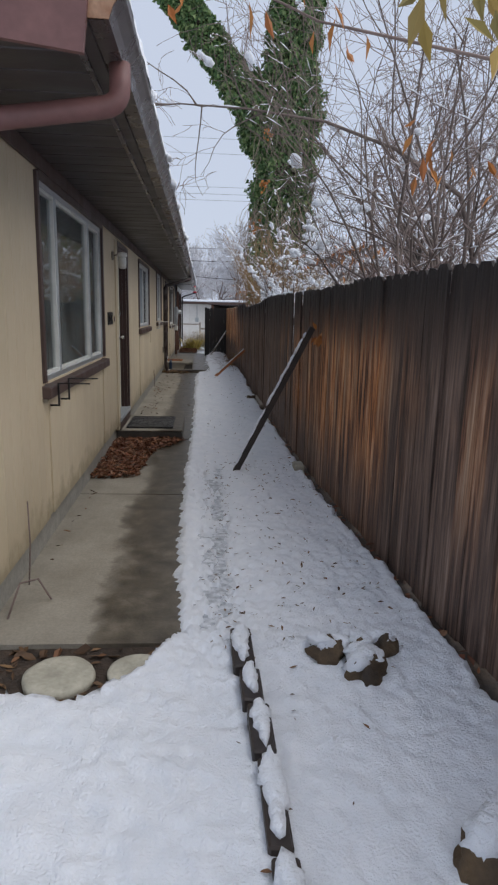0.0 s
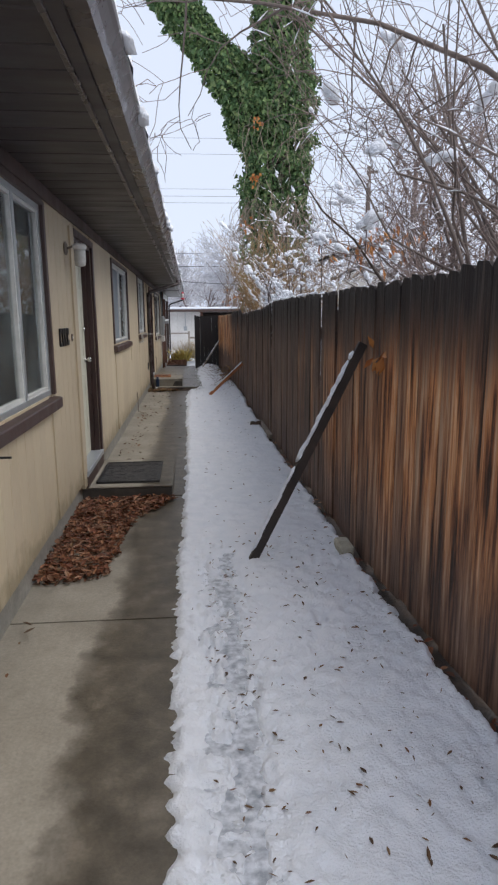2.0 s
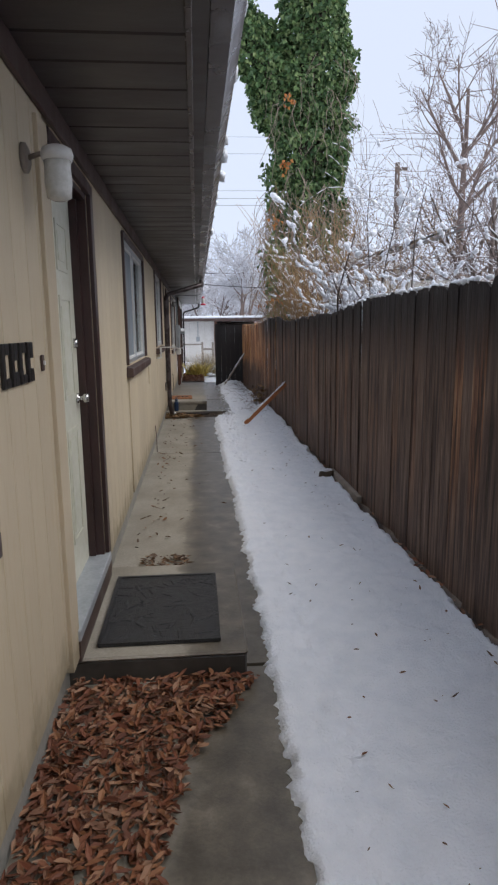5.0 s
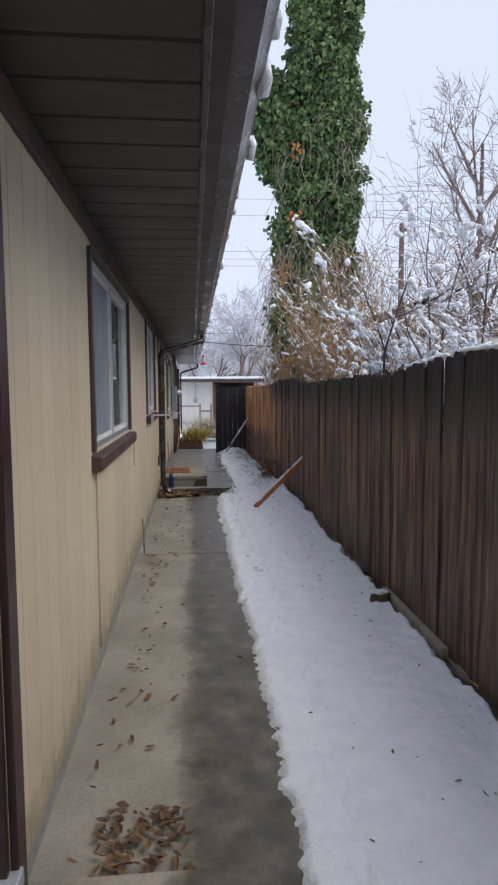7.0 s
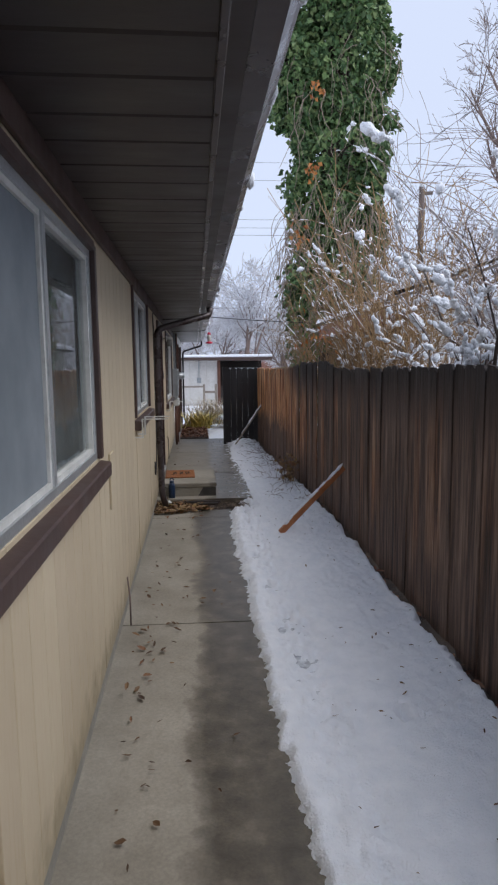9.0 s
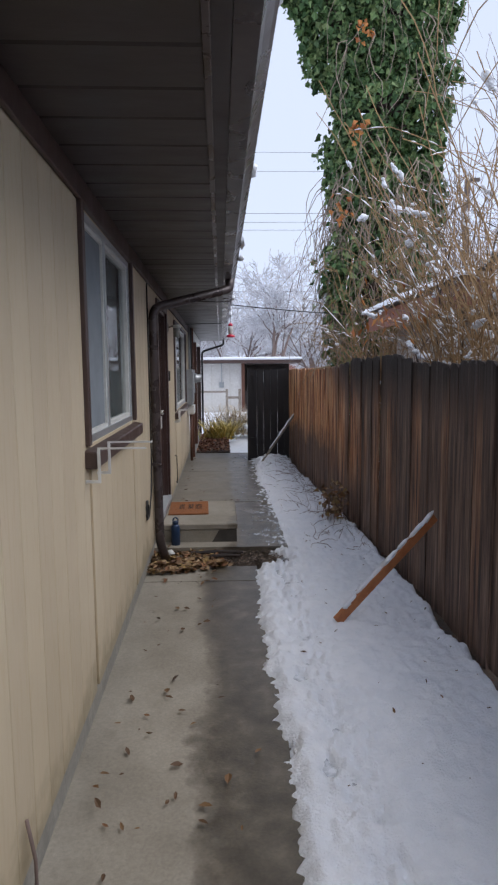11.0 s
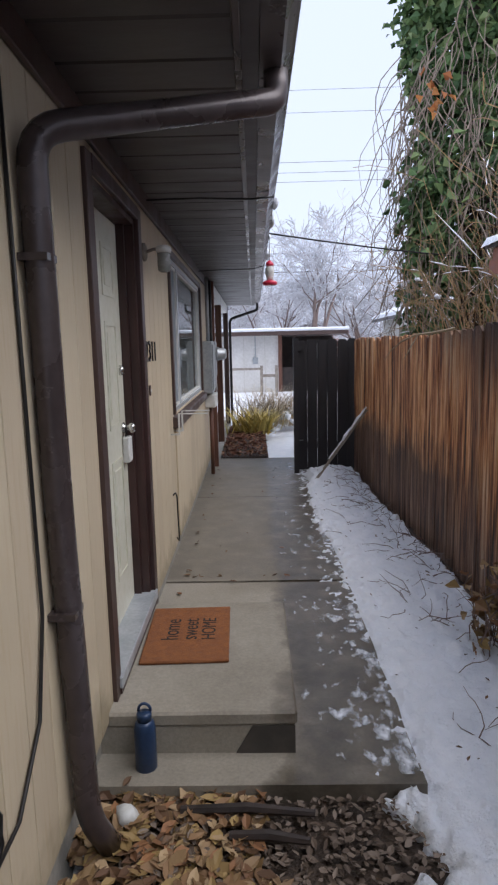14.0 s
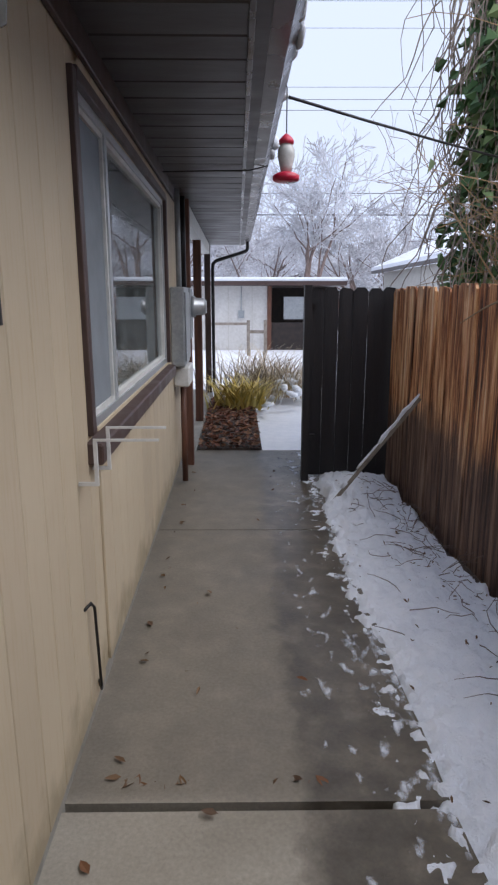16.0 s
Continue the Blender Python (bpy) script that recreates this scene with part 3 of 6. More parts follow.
# ---- house wall with its openings: y0, y1, z0, z1 ----
WINDOWS = [(4.67, 7.09, 1.12, 2.38), (10.78, 12.61, 1.325, 2.35), (14.58, 16.04, 1.37, 2.42), (19.97, 22.47, 1.18, 2.33)]
DOORS = [(8.2, 9.16, 0.28, 2.33), (17.8, 18.71, 0.3, 2.33)]
OPEN = sorted(WINDOWS + DOORS)
bm = bmesh.new()
y = HOUSE0
for y0, y1, z0, z1 in OPEN:
    solid(bm, W - 0.15, W - 0.012, y, y0, 0.2, 2.62)
    solid(bm, W - 0.15, W - 0.012, y0, y1, 0.2, z0)
    solid(bm, W - 0.15, W - 0.012, y0, y1, z1, 2.62)
    y = y1
solid(bm, W - 0.15, W - 0.012, y, HOUSE1, 0.2, 2.62)
wall = tagged(link("wall_house", bm, SIDING), "tan painted plywood wall with vertical grooves", "wall", kind="structure")
for k in range(121):
    a = HOUSE0 + 0.17 * k
    b = min(a + 0.164, HOUSE1)
    if a >= HOUSE1 - 0.02:
        break
    spans = [(0.2, 2.43)]
    for y0, y1, z0, z1 in OPEN:
        if b > y0 and a < y1:
            if a < y0 - 0.01:
                b = y0
            elif b > y1 + 0.01:
                a = y1
            else:
                spans = [(0.2, z0), (z1, 2.43)] if z0 > 0.4 else [(z1, 2.43)]
    for z0, z1 in spans:
        if b - a > 0.01:
            part("siding_board", block(W - 0.012, W, a, b, z0 + 0.002 * math.sin(k * 7), z1), SIDING, wall, "", False, 0.002)
tagged(link("wall_porch", block(-8, W - 0.151, HOUSE1 - 0.15, HOUSE1, -0.05, 2.62), SIDING), "tan end wall of the house facing the porch", "wall", kind="structure")
tagged(link("wall_front", block(-8, W - 0.151, HOUSE0, HOUSE0 + 0.15, -0.05, 2.62), SIDING), "tan front wall of the house", "wall", kind="structure")
tagged(link("wall_back", block(-8.15, -8.0, HOUSE0, HOUSE1, -0.05, 2.62), SIDING), "tan rear wall of the house", "wall", kind="structure")
tagged(link("wall_inner", block(-3.2, -3.1, HOUSE0 + 0.16, HOUSE1 - 0.16, -0.05, 2.6), ROOM), "dim inner wall of the rooms", "wall", kind="structure")
tagged(link("floor", block(-3.1, W - 0.152, HOUSE0 + 0.16, HOUSE1 - 0.16, 0.1, 0.3), ROOM), "dim floor of the rooms", "floor", kind="structure")
bm = block(W, W + 0.022, HOUSE0, HOUSE1, 2.43, SOFFIT_Z + 0.01)
tagged(link("trim_frieze", bm, BROWN, None, "", False, 0.003), "dark brown board between wall and soffit", "trim", kind="structure")

# ---- soffit: one mesh of grooved panels ----
bm = bmesh.new()
k = 0
y = EAVE0 + 0.02
while y < EAVE1 - 0.02:
    w = 0.215 if k % 2 else 0.245
    e = min(y + w, EAVE1 - 0.01)
    a, b = W + 0.024, -0.335
    drop = 0.008
    lip = min(0.018, (e - y) / 3)
    row = [(y, SOFFIT_Z + drop), (y + lip * 0.4, SOFFIT_Z), (e - lip, SOFFIT_Z - 0.002), (e, SOFFIT_Z + drop)]
    lft = [bm.verts.new((a, yy, zz)) for yy, zz in row]
    rgt = [bm.verts.new((b, yy, zz)) for yy, zz in row]
    for i in range(3):
        bm.faces.new((lft[i], lft[i + 1], rgt[i + 1], rgt[i]))
    y = e
    k += 1
solid(bm, -8.0, -0.3, EAVE0 + 0.01, EAVE1 - 0.01, SOFFIT_Z + 0.03, SOFFIT_Z + 0.06)
tagged(link("ceiling_soffit", bm, SOFFIT), "dark brown grooved metal soffit under the eave", "soffit", kind="structure")
tagged(link("trim_soffit", block(-0.345, -0.322, EAVE0, EAVE1, SOFFIT_Z - 0.016, SOFFIT_Z + 0.02), GUTTER, None, "", False, 0.003), "brown channel along the soffit's edge", "trim", kind="structure")
tagged(link("trim_fascia", block(-0.322, -0.27, EAVE0, EAVE1, SOFFIT_Z - 0.004, 2.66), SOFFIT), "brown fascia board behind the gutter", "trim", kind="structure")


# ---- gutter ----
def gutter():
    g = thing("gutter", "dark brown metal gutter along the eave with snow on its lip", "gutter")
    prof = [(-0.268, 2.525), (-0.2, 2.525), (-0.193, 2.545), (-0.186, 2.565), (-0.162, 2.6), (-0.15, 2.612), (-0.148, 2.64), (-0.158, 2.642), (-0.158, 2.618), (-0.172, 2.604), (-0.197, 2.57), (-0.205, 2.533), (-0.262, 2.533), (-0.262, 2.64), (-0.268, 2.64)]
    bm = bmesh.new()
    ys = [EAVE0 + 0.01 + (EAVE1 - EAVE0 - 0.02) * i / 40 for i in range(41)]
    rows = [[bm.verts.new((x + 0.004 * nz(0, y * 0.7), y, z + 0.006 * nz(3, y * 0.5))) for x, z in prof] for y in ys]
    n = len(prof)
    for u, v in zip(rows, rows[1:]):
        for k in range(n):
            bm.faces.new((u[k], v[k], v[(k + 1) % n], u[(k + 1) % n]))
    part("trough", bm, GUTTER, g)
    bm = bmesh.new()
    lo = [bm.verts.new((x, EAVE0 + 0.006, z)) for x, z in prof[:8]] + [bm.verts.new((-0.268, EAVE0 + 0.006, 2.642))]
    bm.faces.new(lo)
    r = bmesh.ops.extrude_face_region(bm, geom=bm.faces[:])
    bmesh.ops.translate(bm, verts=[v for v in r["geom"] if isinstance(v, bmesh.types.BMVert)], vec=(0, -0.006, 0))
    part("end_cap", bm, RUST, g, "rust-stained gutter end cap")
    return g


gutter()


# ---- roof ----
def roof():
    r = thing("roof", "low shingled roof under a blanket of snow", "roof", kind="structure")
    slope = math.atan(0.22)
    m = Matrix.Translation((-0.2, 0, 2.645)) @ Matrix.Rotation(slope, 4, "Y")
    part("shingles", block(-4.25, 0.03, EAVE0 - 0.02, EAVE1 + 0.02, 0.0, 0.02, m), ROOFM, r)
    verts, faces = [], []
    nx, ny = 10, 240
    for j in range(ny + 1):
        y = EAVE0 - 0.03 + (EAVE1 - EAVE0 + 0.06) * j / ny
        for i in range(nx + 1):
            t = i / nx
            x = 0.045 + 0.02 * nz(1, y * 3) + 0.012 * nz(1, y * 11) - 4.3 * t ** 2.2
            z = 0.022 + (0.0 if i == 0 else 0.07 + 0.015 * nz(x * 2, y * 2))
            v = m @ Vector((x, y, z))
            verts.append(tuple(v))
    for j in range(ny):
        for i in range(nx):
            a = j * (nx + 1) + i
            faces.append((a, a + nx + 1, a + nx + 2, a + 1))
    from_lists("roof_snow", verts, faces, SNOW, r, "white snow on the roof", True)
    m2 = Matrix.Translation((-8.5, 0, 2.645)) @ Matrix.Rotation(-slope, 4, "Y")
    part("shingles", block(-0.03, 4.25, EAVE0 - 0.02, EAVE1 + 0.02, 0.0, 0.02, m2), ROOFM, r)
    part("roof_snow", block(-0.04, 4.24, EAVE0 - 0.02, EAVE1 + 0.02, 0.022, 0.09, m2), SNOW, r)
    for yy in (EAVE0 + 0.03, EAVE1 - 0.1):
        bm = bmesh.new()
        fc = bm.faces.new([bm.verts.new(c) for c in ((-8.4, yy, 2.58), (-0.35, yy, 2.58), (-4.35, yy, 3.5))])
        ex = bmesh.ops.extrude_face_region(bm, geom=[fc])
        bmesh.ops.translate(bm, verts=[v for v in ex["geom"] if isinstance(v, bmesh.types.BMVert)], vec=(0, 0.07, 0))
        bmesh.ops.recalc_face_normals(bm, faces=bm.faces[:])
        part("gable_wall", bm, SIDING, r)
    mr = Matrix.Translation((-0.33, 0, 2.52)) @ Matrix.Rotation(slope * 0.55, 4, "Y")
    part("rake_board", block(-4.2, 0.06, EAVE0 - 0.022, EAVE0 + 0.004, -0.1, 0.13, mr), RED_BROWN, r, "faded red-brown rake board")
    return r


roof()


def lump(bm, c, r, seed=0, flat=0.7, sub=2, axis_dir=None):
    """An uneven lump of snow."""
    vs = bmesh.ops.create_icosphere(bm, subdivisions=sub, radius=1.0)["verts"]
    s = r if isinstance(r, (tuple, list)) else (r, r, r * flat)
    rot = Euler((seed * 1.3 % 0.6, seed * 0.7 % 0.5, seed * 2.1 % 6.28)).to_matrix() if axis_dir is None else axis_dir
    for v in vs:
        k = 1 + 0.4 * nz(v.co.x * 1.7 + seed, v.co.y * 1.7, v.co.z * 1.7) + 0.22 * nz(v.co.x * 4, v.co.y * 4 + seed, v.co.z * 4)
        v.co = Vector(c) + rot @ Vector((v.co.x * s[0] * k, v.co.y * s[1] * k, v.co.z * s[2] * k))


bm = bmesh.new()
rg = random.Random(4)
yy = 2.9
while yy < 24:
    if rg.random() < 0.55:
        lump(bm, (-0.15 + rg.uniform(-0.01, 0.02), yy, 2.645 + rg.uniform(-0.02, 0.02)), (rg.uniform(0.02, 0.04), rg.uniform(0.03, 0.12), rg.uniform(0.025, 0.05)), yy, 1, 1, Matrix.Identity(3))
    yy += rg.uniform(0.15, 0.6)
tagged(link("gutter_snow", bm, SNOW, None, "", True), "clumps of melting snow hanging on the gutter lip", "snow", kind="stuff")


# ---- windows ----
def window(name, y0, y1, z0, z1, splits, screens, label):
    w = thing(name, label, "window", kind="structure")
    t = 0.055
    for a, b, c, d in ((y0 - t, y0, z0 - 0.0, z1 + 0.03), (y1, y1 + t, z0 - 0.0, z1 + 0.03)):
        part("casing", block(W - 0.02, W + 0.02, a, b, c, d), BROWN, w, "", False, 0.003)
    part("head_casing", block(W - 0.02, W + 0.021, y0, y1, z1, z1 + 0.045), BROWN, w, "", False, 0.003)
    bm = block(W - 0.1, W + 0.055, y0 - t - 0.02, y1 + t + 0.02, z0 - 0.1, z0 - 0.001)
    for v in bm.verts:
        if v.co.x > W and v.co.z > z0 - 0.05:
            v.co.z -= 0.025
    part("window_sill", bm, BROWN, w, "dark brown wooden sill", False, 0.006)
    f = 0.035
    bm = bmesh.new()
    solid(bm, W - 0.07, W - 0.005, y0, y0 + f, z0, z1)
    solid(bm, W - 0.07, W - 0.005, y1 - f, y1, z0, z1)
    solid(bm, W - 0.07, W - 0.0055, y0 + f, y1 - f, z1 - f, z1)
    solid(bm, W - 0.07, W - 0.0055, y0 + f, y1 - f, z0, z0 + f)
    part("window_frame", bm, ALU, w, "grey aluminium frame")
    cuts = [y0 + (y1 - y0) * q for q in splits]
    for mid in cuts:
        part("mullion", block(W - 0.06, W - 0.008, mid - 0.022, mid + 0.022, z0 + f, z1 - f), ALU, w)
    lights = list(zip([y0 + f] + [c + 0.022 for c in cuts], [c - 0.022 for c in cuts] + [y1 - f]))
    for i, (a, b) in enumerate(lights):
        s = 0.022
        bm = bmesh.new()
        solid(bm, W - 0.05, W - 0.015, a, a + s, z0 + f, z1 - f)
        solid(bm, W - 0.05, W - 0.015, b - s, b, z0 + f, z1 - f)
        solid(bm, W - 0.05, W - 0.0155, a + s, b - s, z0 + f, z0 + f + s)
        solid(bm, W - 0.05, W - 0.0155, a + s, b - s, z1 - f - s, z1 - f)
        part("sash", bm, WHITE, w)
        p = part("pane", block(W - 0.04, W - 0.036, a + 0.02, b - 0.02, z0 + f + 0.02, z1 - f - 0.02), GLASS, w)
        p.visible_shadow = False
        if i in screens:
            part("insect_screen", block(W - 0.03, W - 0.027, a + 0.02, b - 0.02, z0 + f + 0.02, z1 - f - 0.02), CURTAIN, w, "dusty grey insect screen")
    part("curtain", (lambda b: (solid(b, W - 0.2, W - 0.19, y0 - 0.05, y1 + 0.05, z0 - 0.05, z1 + 0.05), b)[-1])(bmesh.new()), DRAPE, w, "dim grey curtain")
    return w


window("window_1", *WINDOWS[0], (0.22, 0.74), (), "wide brown-framed sliding window reflecting snowy trees")
window("window_2", *WINDOWS[1], (0.5,), (0,), "brown-framed sliding window with a grey screen")
window("window_3", *WINDOWS[2], (0.42,), (0,), "brown-framed sliding window reflecting the white sky")
window("window_4", *WINDOWS[3], (0.22,), (0,), "wide brown-framed sliding window beside the house number")


# ---- doors ----
def door(name, y0, y1, z0, z1, label, panels=True):
    d = thing(name, label, "door", kind="structure")
    part("casing", block(W - 0.03, W + 0.018, y0 - (0.15 if name == "door_1" else 0.085), y0, 0.16, z1 + 0.06), SIDING if name == "door_1" else BROWN, d, "", False, 0.003)
    bm = block(W - 0.03, W + 0.02, y1, y1 + 0.085, 0.16, z1 + 0.06)
    part("casing", bm, JAMB, d, "", False, 0.003)
    part("head_casing", block(W - 0.03, W + 0.022, y0, y1, z1, z1 + 0.062), JAMB, d, "", False, 0.003)
    bm = bmesh.new()
    solid(bm, W - 0.14, W - 0.004, y1 - 0.03, y1 - 0.001, z0, z1)
    solid(bm, W - 0.09, W - 0.05, y1 - 0.05, y1 - 0.03, z0, z1)
    solid(bm, W - 0.14, W - 0.004, y0 + 0.001, y0 + 0.02, z0, z1)
    solid(bm, W - 0.14, W - 0.004, y0 + 0.02, y1 - 0.03, z1 - 0.03, z1 - 0.001)
    part("jamb", bm, JAMB, d, "dark brown door jamb")
    part("threshold", block(W - 0.15, W + 0.03, y0 - 0.03, y1 + 0.02, z0 - 0.04, z0 + 0.012), SILLM, d, "worn grey metal threshold", False, 0.005)
    part("riser", block(W + 0.001, W + 0.026, y0 - 0.03, y1 + 0.02, 0.142 if name == "door_1" else 0.238, z0 - 0.041), BROWN, d)
    x = W - 0.09
    a, b = y0 + 0.025, y1 - 0.055
    leaf = part("door_leaf", block(x - 0.04, x, a, b, z0 + 0.004, z1 - 0.035), DOOR, d, "cream six-panel door")
    if panels:
        wd = (b - a - 0.36) / 2
        for c in (a + 0.12, a + 0.24 + wd):
            for u, v in ((0.22, 0.82), (0.98, 1.5), (1.62, 1.86)):
                bm = bmesh.new()
                lo, hi = z0 + u, z0 + v
                solid(bm, x, x + 0.006, c, c + 0.02, lo, hi)
                solid(bm, x, x + 0.006, c + wd - 0.02, c + wd, lo, hi)
                solid(bm, x, x + 0.0055, c + 0.02, c + wd - 0.02, lo, lo + 0.02)
                solid(bm, x, x + 0.0055, c + 0.02, c + wd - 0.02, hi - 0.02, hi)
                solid(bm, x, x + 0.004, c + 0.05, c + wd - 0.05, lo + 0.05, hi - 0.05)
                sp = link("raised_panel", bm, DOOR, leaf)
    bm = bmesh.new()
    lathe(bm, [(0.028, 0), (0.03, 0.008), (0.012, 0.012), (0.012, 0.03), (0.026, 0.042), (0.028, 0.055), (0.018, 0.066)], (0, 0, 0), 16)
    bmesh.ops.transform(bm, matrix=Matrix.Translation((x, b - 0.07, z0 + 0.96)) @ Matrix.Rotation(radians(90), 4, "Y"), verts=bm.verts[:])
    link("door_knob", bm, STEEL, leaf, "round steel knob", True)
    bm = bmesh.new()
    lathe(bm, [(0.026, 0), (0.026, 0.012), (0.02, 0.022)], (0, 0, 0), 16)
    bmesh.ops.transform(bm, matrix=Matrix.Translation((x, b - 0.07, z0 + 1.26)) @ Matrix.Rotation(radians(90), 4, "Y"), verts=bm.verts[:])
    link("deadbolt", bm, STEEL, leaf, "", True)
    return d


door("door_1", *DOORS[0], "closed cream door in a dark brown frame above a step")
door("door_2", *DOORS[1], "closed cream six-panel door in a dark brown frame")
bm = block(W - 0.088, W - 0.05, 18.545, 18.62, 1.08, 1.215)
lock = tagged(link("lock_box", bm, WHITE, None, "", False, 0.006), "small pale key box hanging under the door knob", "lock box")
tube(b2 := bmesh.new(), [(W - 0.072, 18.565, 1.215), (W - 0.07, 18.57, 1.26), (W - 0.07, 18.585, 1.275), (W - 0.07, 18.6, 1.26), (W - 0.072, 18.605, 1.215)], 0.004, 6)
part("shackle", b2, BLACK, lock)


# ---- fence ----
def picket_mesh(k, w=0.138, h=1.8):
    bm = bmesh.new()
    rg = random.Random(k)
    prof = [(-w / 2, 0), (w / 2, 0), (w / 2, h * 0.5), (w / 2, h - 0.035), (w / 2 - 0.03, h), (-w / 2 + 0.03, h - rg.uniform(0, 0.012)), (-w / 2, h - 0.035), (-w / 2, h * 0.5)]
    cup = rg.uniform(-0.006, 0.008)
    f = [bm.verts.new((cup * (abs(u) / w * 2) ** 2 - 0.009 + 0.006 * nz(k, v * 1.2), u + 0.003 * nz(k + 9, v * 2), v)) for u, v in prof]
    b = [bm.verts.new((v.co.x + 0.018, v.co.y, v.co.z)) for v in f]
    bm.faces.new(f[::-1])
    bm.faces.new(b)
    n = len(f)
    for i in range(n):
        bm.faces.new((f[i], f[(i + 1) % n], b[(i + 1) % n], b[i]))
    bmesh.ops.recalc_face_normals(bm, faces=bm.faces[:])
    me = bpy.data.meshes.new("picket")
    bm.to_mesh(me)
    bm.free()
    return me


fence = thing("fence", "tall dog-eared board fence, soaked black along the top", "fence")
metal_gate = thing("gate", "black board fence and open gate at the end of the path", "gate")


def fence_frame():
    ys = [-1.6 + 2.4 * k for k in range(11)]
    for y in ys:
        x = lerp_table(FENCE_X, y)
        part("post", block(x + 0.055, x + 0.145, y - 0.045, y + 0.045, -0.1, 1.7), FENCE, fence)
    for z in (0.3, 1.5):
        for y, yb in zip(ys, ys[1:]):
            bm = bmesh.new()
            a, b = Vector((lerp_table(FENCE_X, y) + 0.033, y, z)), Vector((lerp_table(FENCE_X, yb) + 0.033, yb, z))
            m = Matrix.Translation((a + b) / 2) @ (b - a).to_track_quat("Y", "Z").to_matrix().to_4x4()
            solid(bm, -0.018, 0.018, -(b - a).length / 2 + 0.002, (b - a).length / 2 - 0.002, -0.045, 0.045, m)
            part("rail", bm, FENCE, fence)


fence_frame()


# ---- plants: branch growing ----
def tube_lists(verts, faces, pts, radii, sides):
    start = len(verts)
    n = len(pts)
    for i, p in enumerate(pts):
        d = pts[min(i + 1, n - 1)] - pts[max(i - 1, 0)]
        d.normalize()
        a = d.cross(Vector((0.31, 0.17, 0.93)))
        a.normalize()
        b = d.cross(a)
        for k in range(sides):
            t = 2 * math.pi * k / sides
            verts.append(tuple(p + (a * math.cos(t) + b * math.sin(t)) * radii[i]))
    for i in range(n - 1):
        for k in range(sides):
            u = start + i * sides + k
            v = start + i * sides + (k + 1) % sides
            faces.append((u, v, v + sides, u + sides))


def grow(rg, p, d, length, r, depth, limbs, bend=0.25, lift=0.08, kids=(3, 5), shrink=0.62, droop=0.0):
    """Adds limbs (depth, points, radii) to a list, children after parents."""
    n = 6 if depth > 1 else 4
    pts, radii = [Vector(p)], [r]
    d = Vector(d).normalized()
    bend_here = bend * (1.7 if depth <= 1 else 1.0)
    for i in range(n):
        d = (d + Vector((rg.gauss(0, bend_here), rg.gauss(0, bend_here), rg.gauss(0, bend_here) + lift - droop * i / n)) * 0.6).normalized()
        pts.append(pts[-1] + d * length / n)
        radii.append(r * (1 - 0.75 * (i + 1) / n))
    limbs.append((depth, pts, radii))
    if depth <= 0:
        return
    for c in range(rg.randint(*kids)):
        t = rg.uniform(0.25, 1.0)
        i = min(int(t * n), n - 1)
        q = pts[i].lerp(pts[i + 1], t * n - i)
        ax = (pts[i + 1] - pts[i]).normalized()
        side = ax.orthogonal().normalized()
        side.rotate(Matrix.Rotation(rg.uniform(0, 6.283), 3, ax))
        nd_ = (ax * rg.uniform(0.5, 1.0) + side * rg.uniform(0.5, 0.95)).normalized()
        grow(rg, q, nd_, length * shrink * rg.uniform(0.7, 1.15), max(radii[i] * 0.6, 0.0022), depth - 1, limbs, bend, lift, kids, shrink, droop)


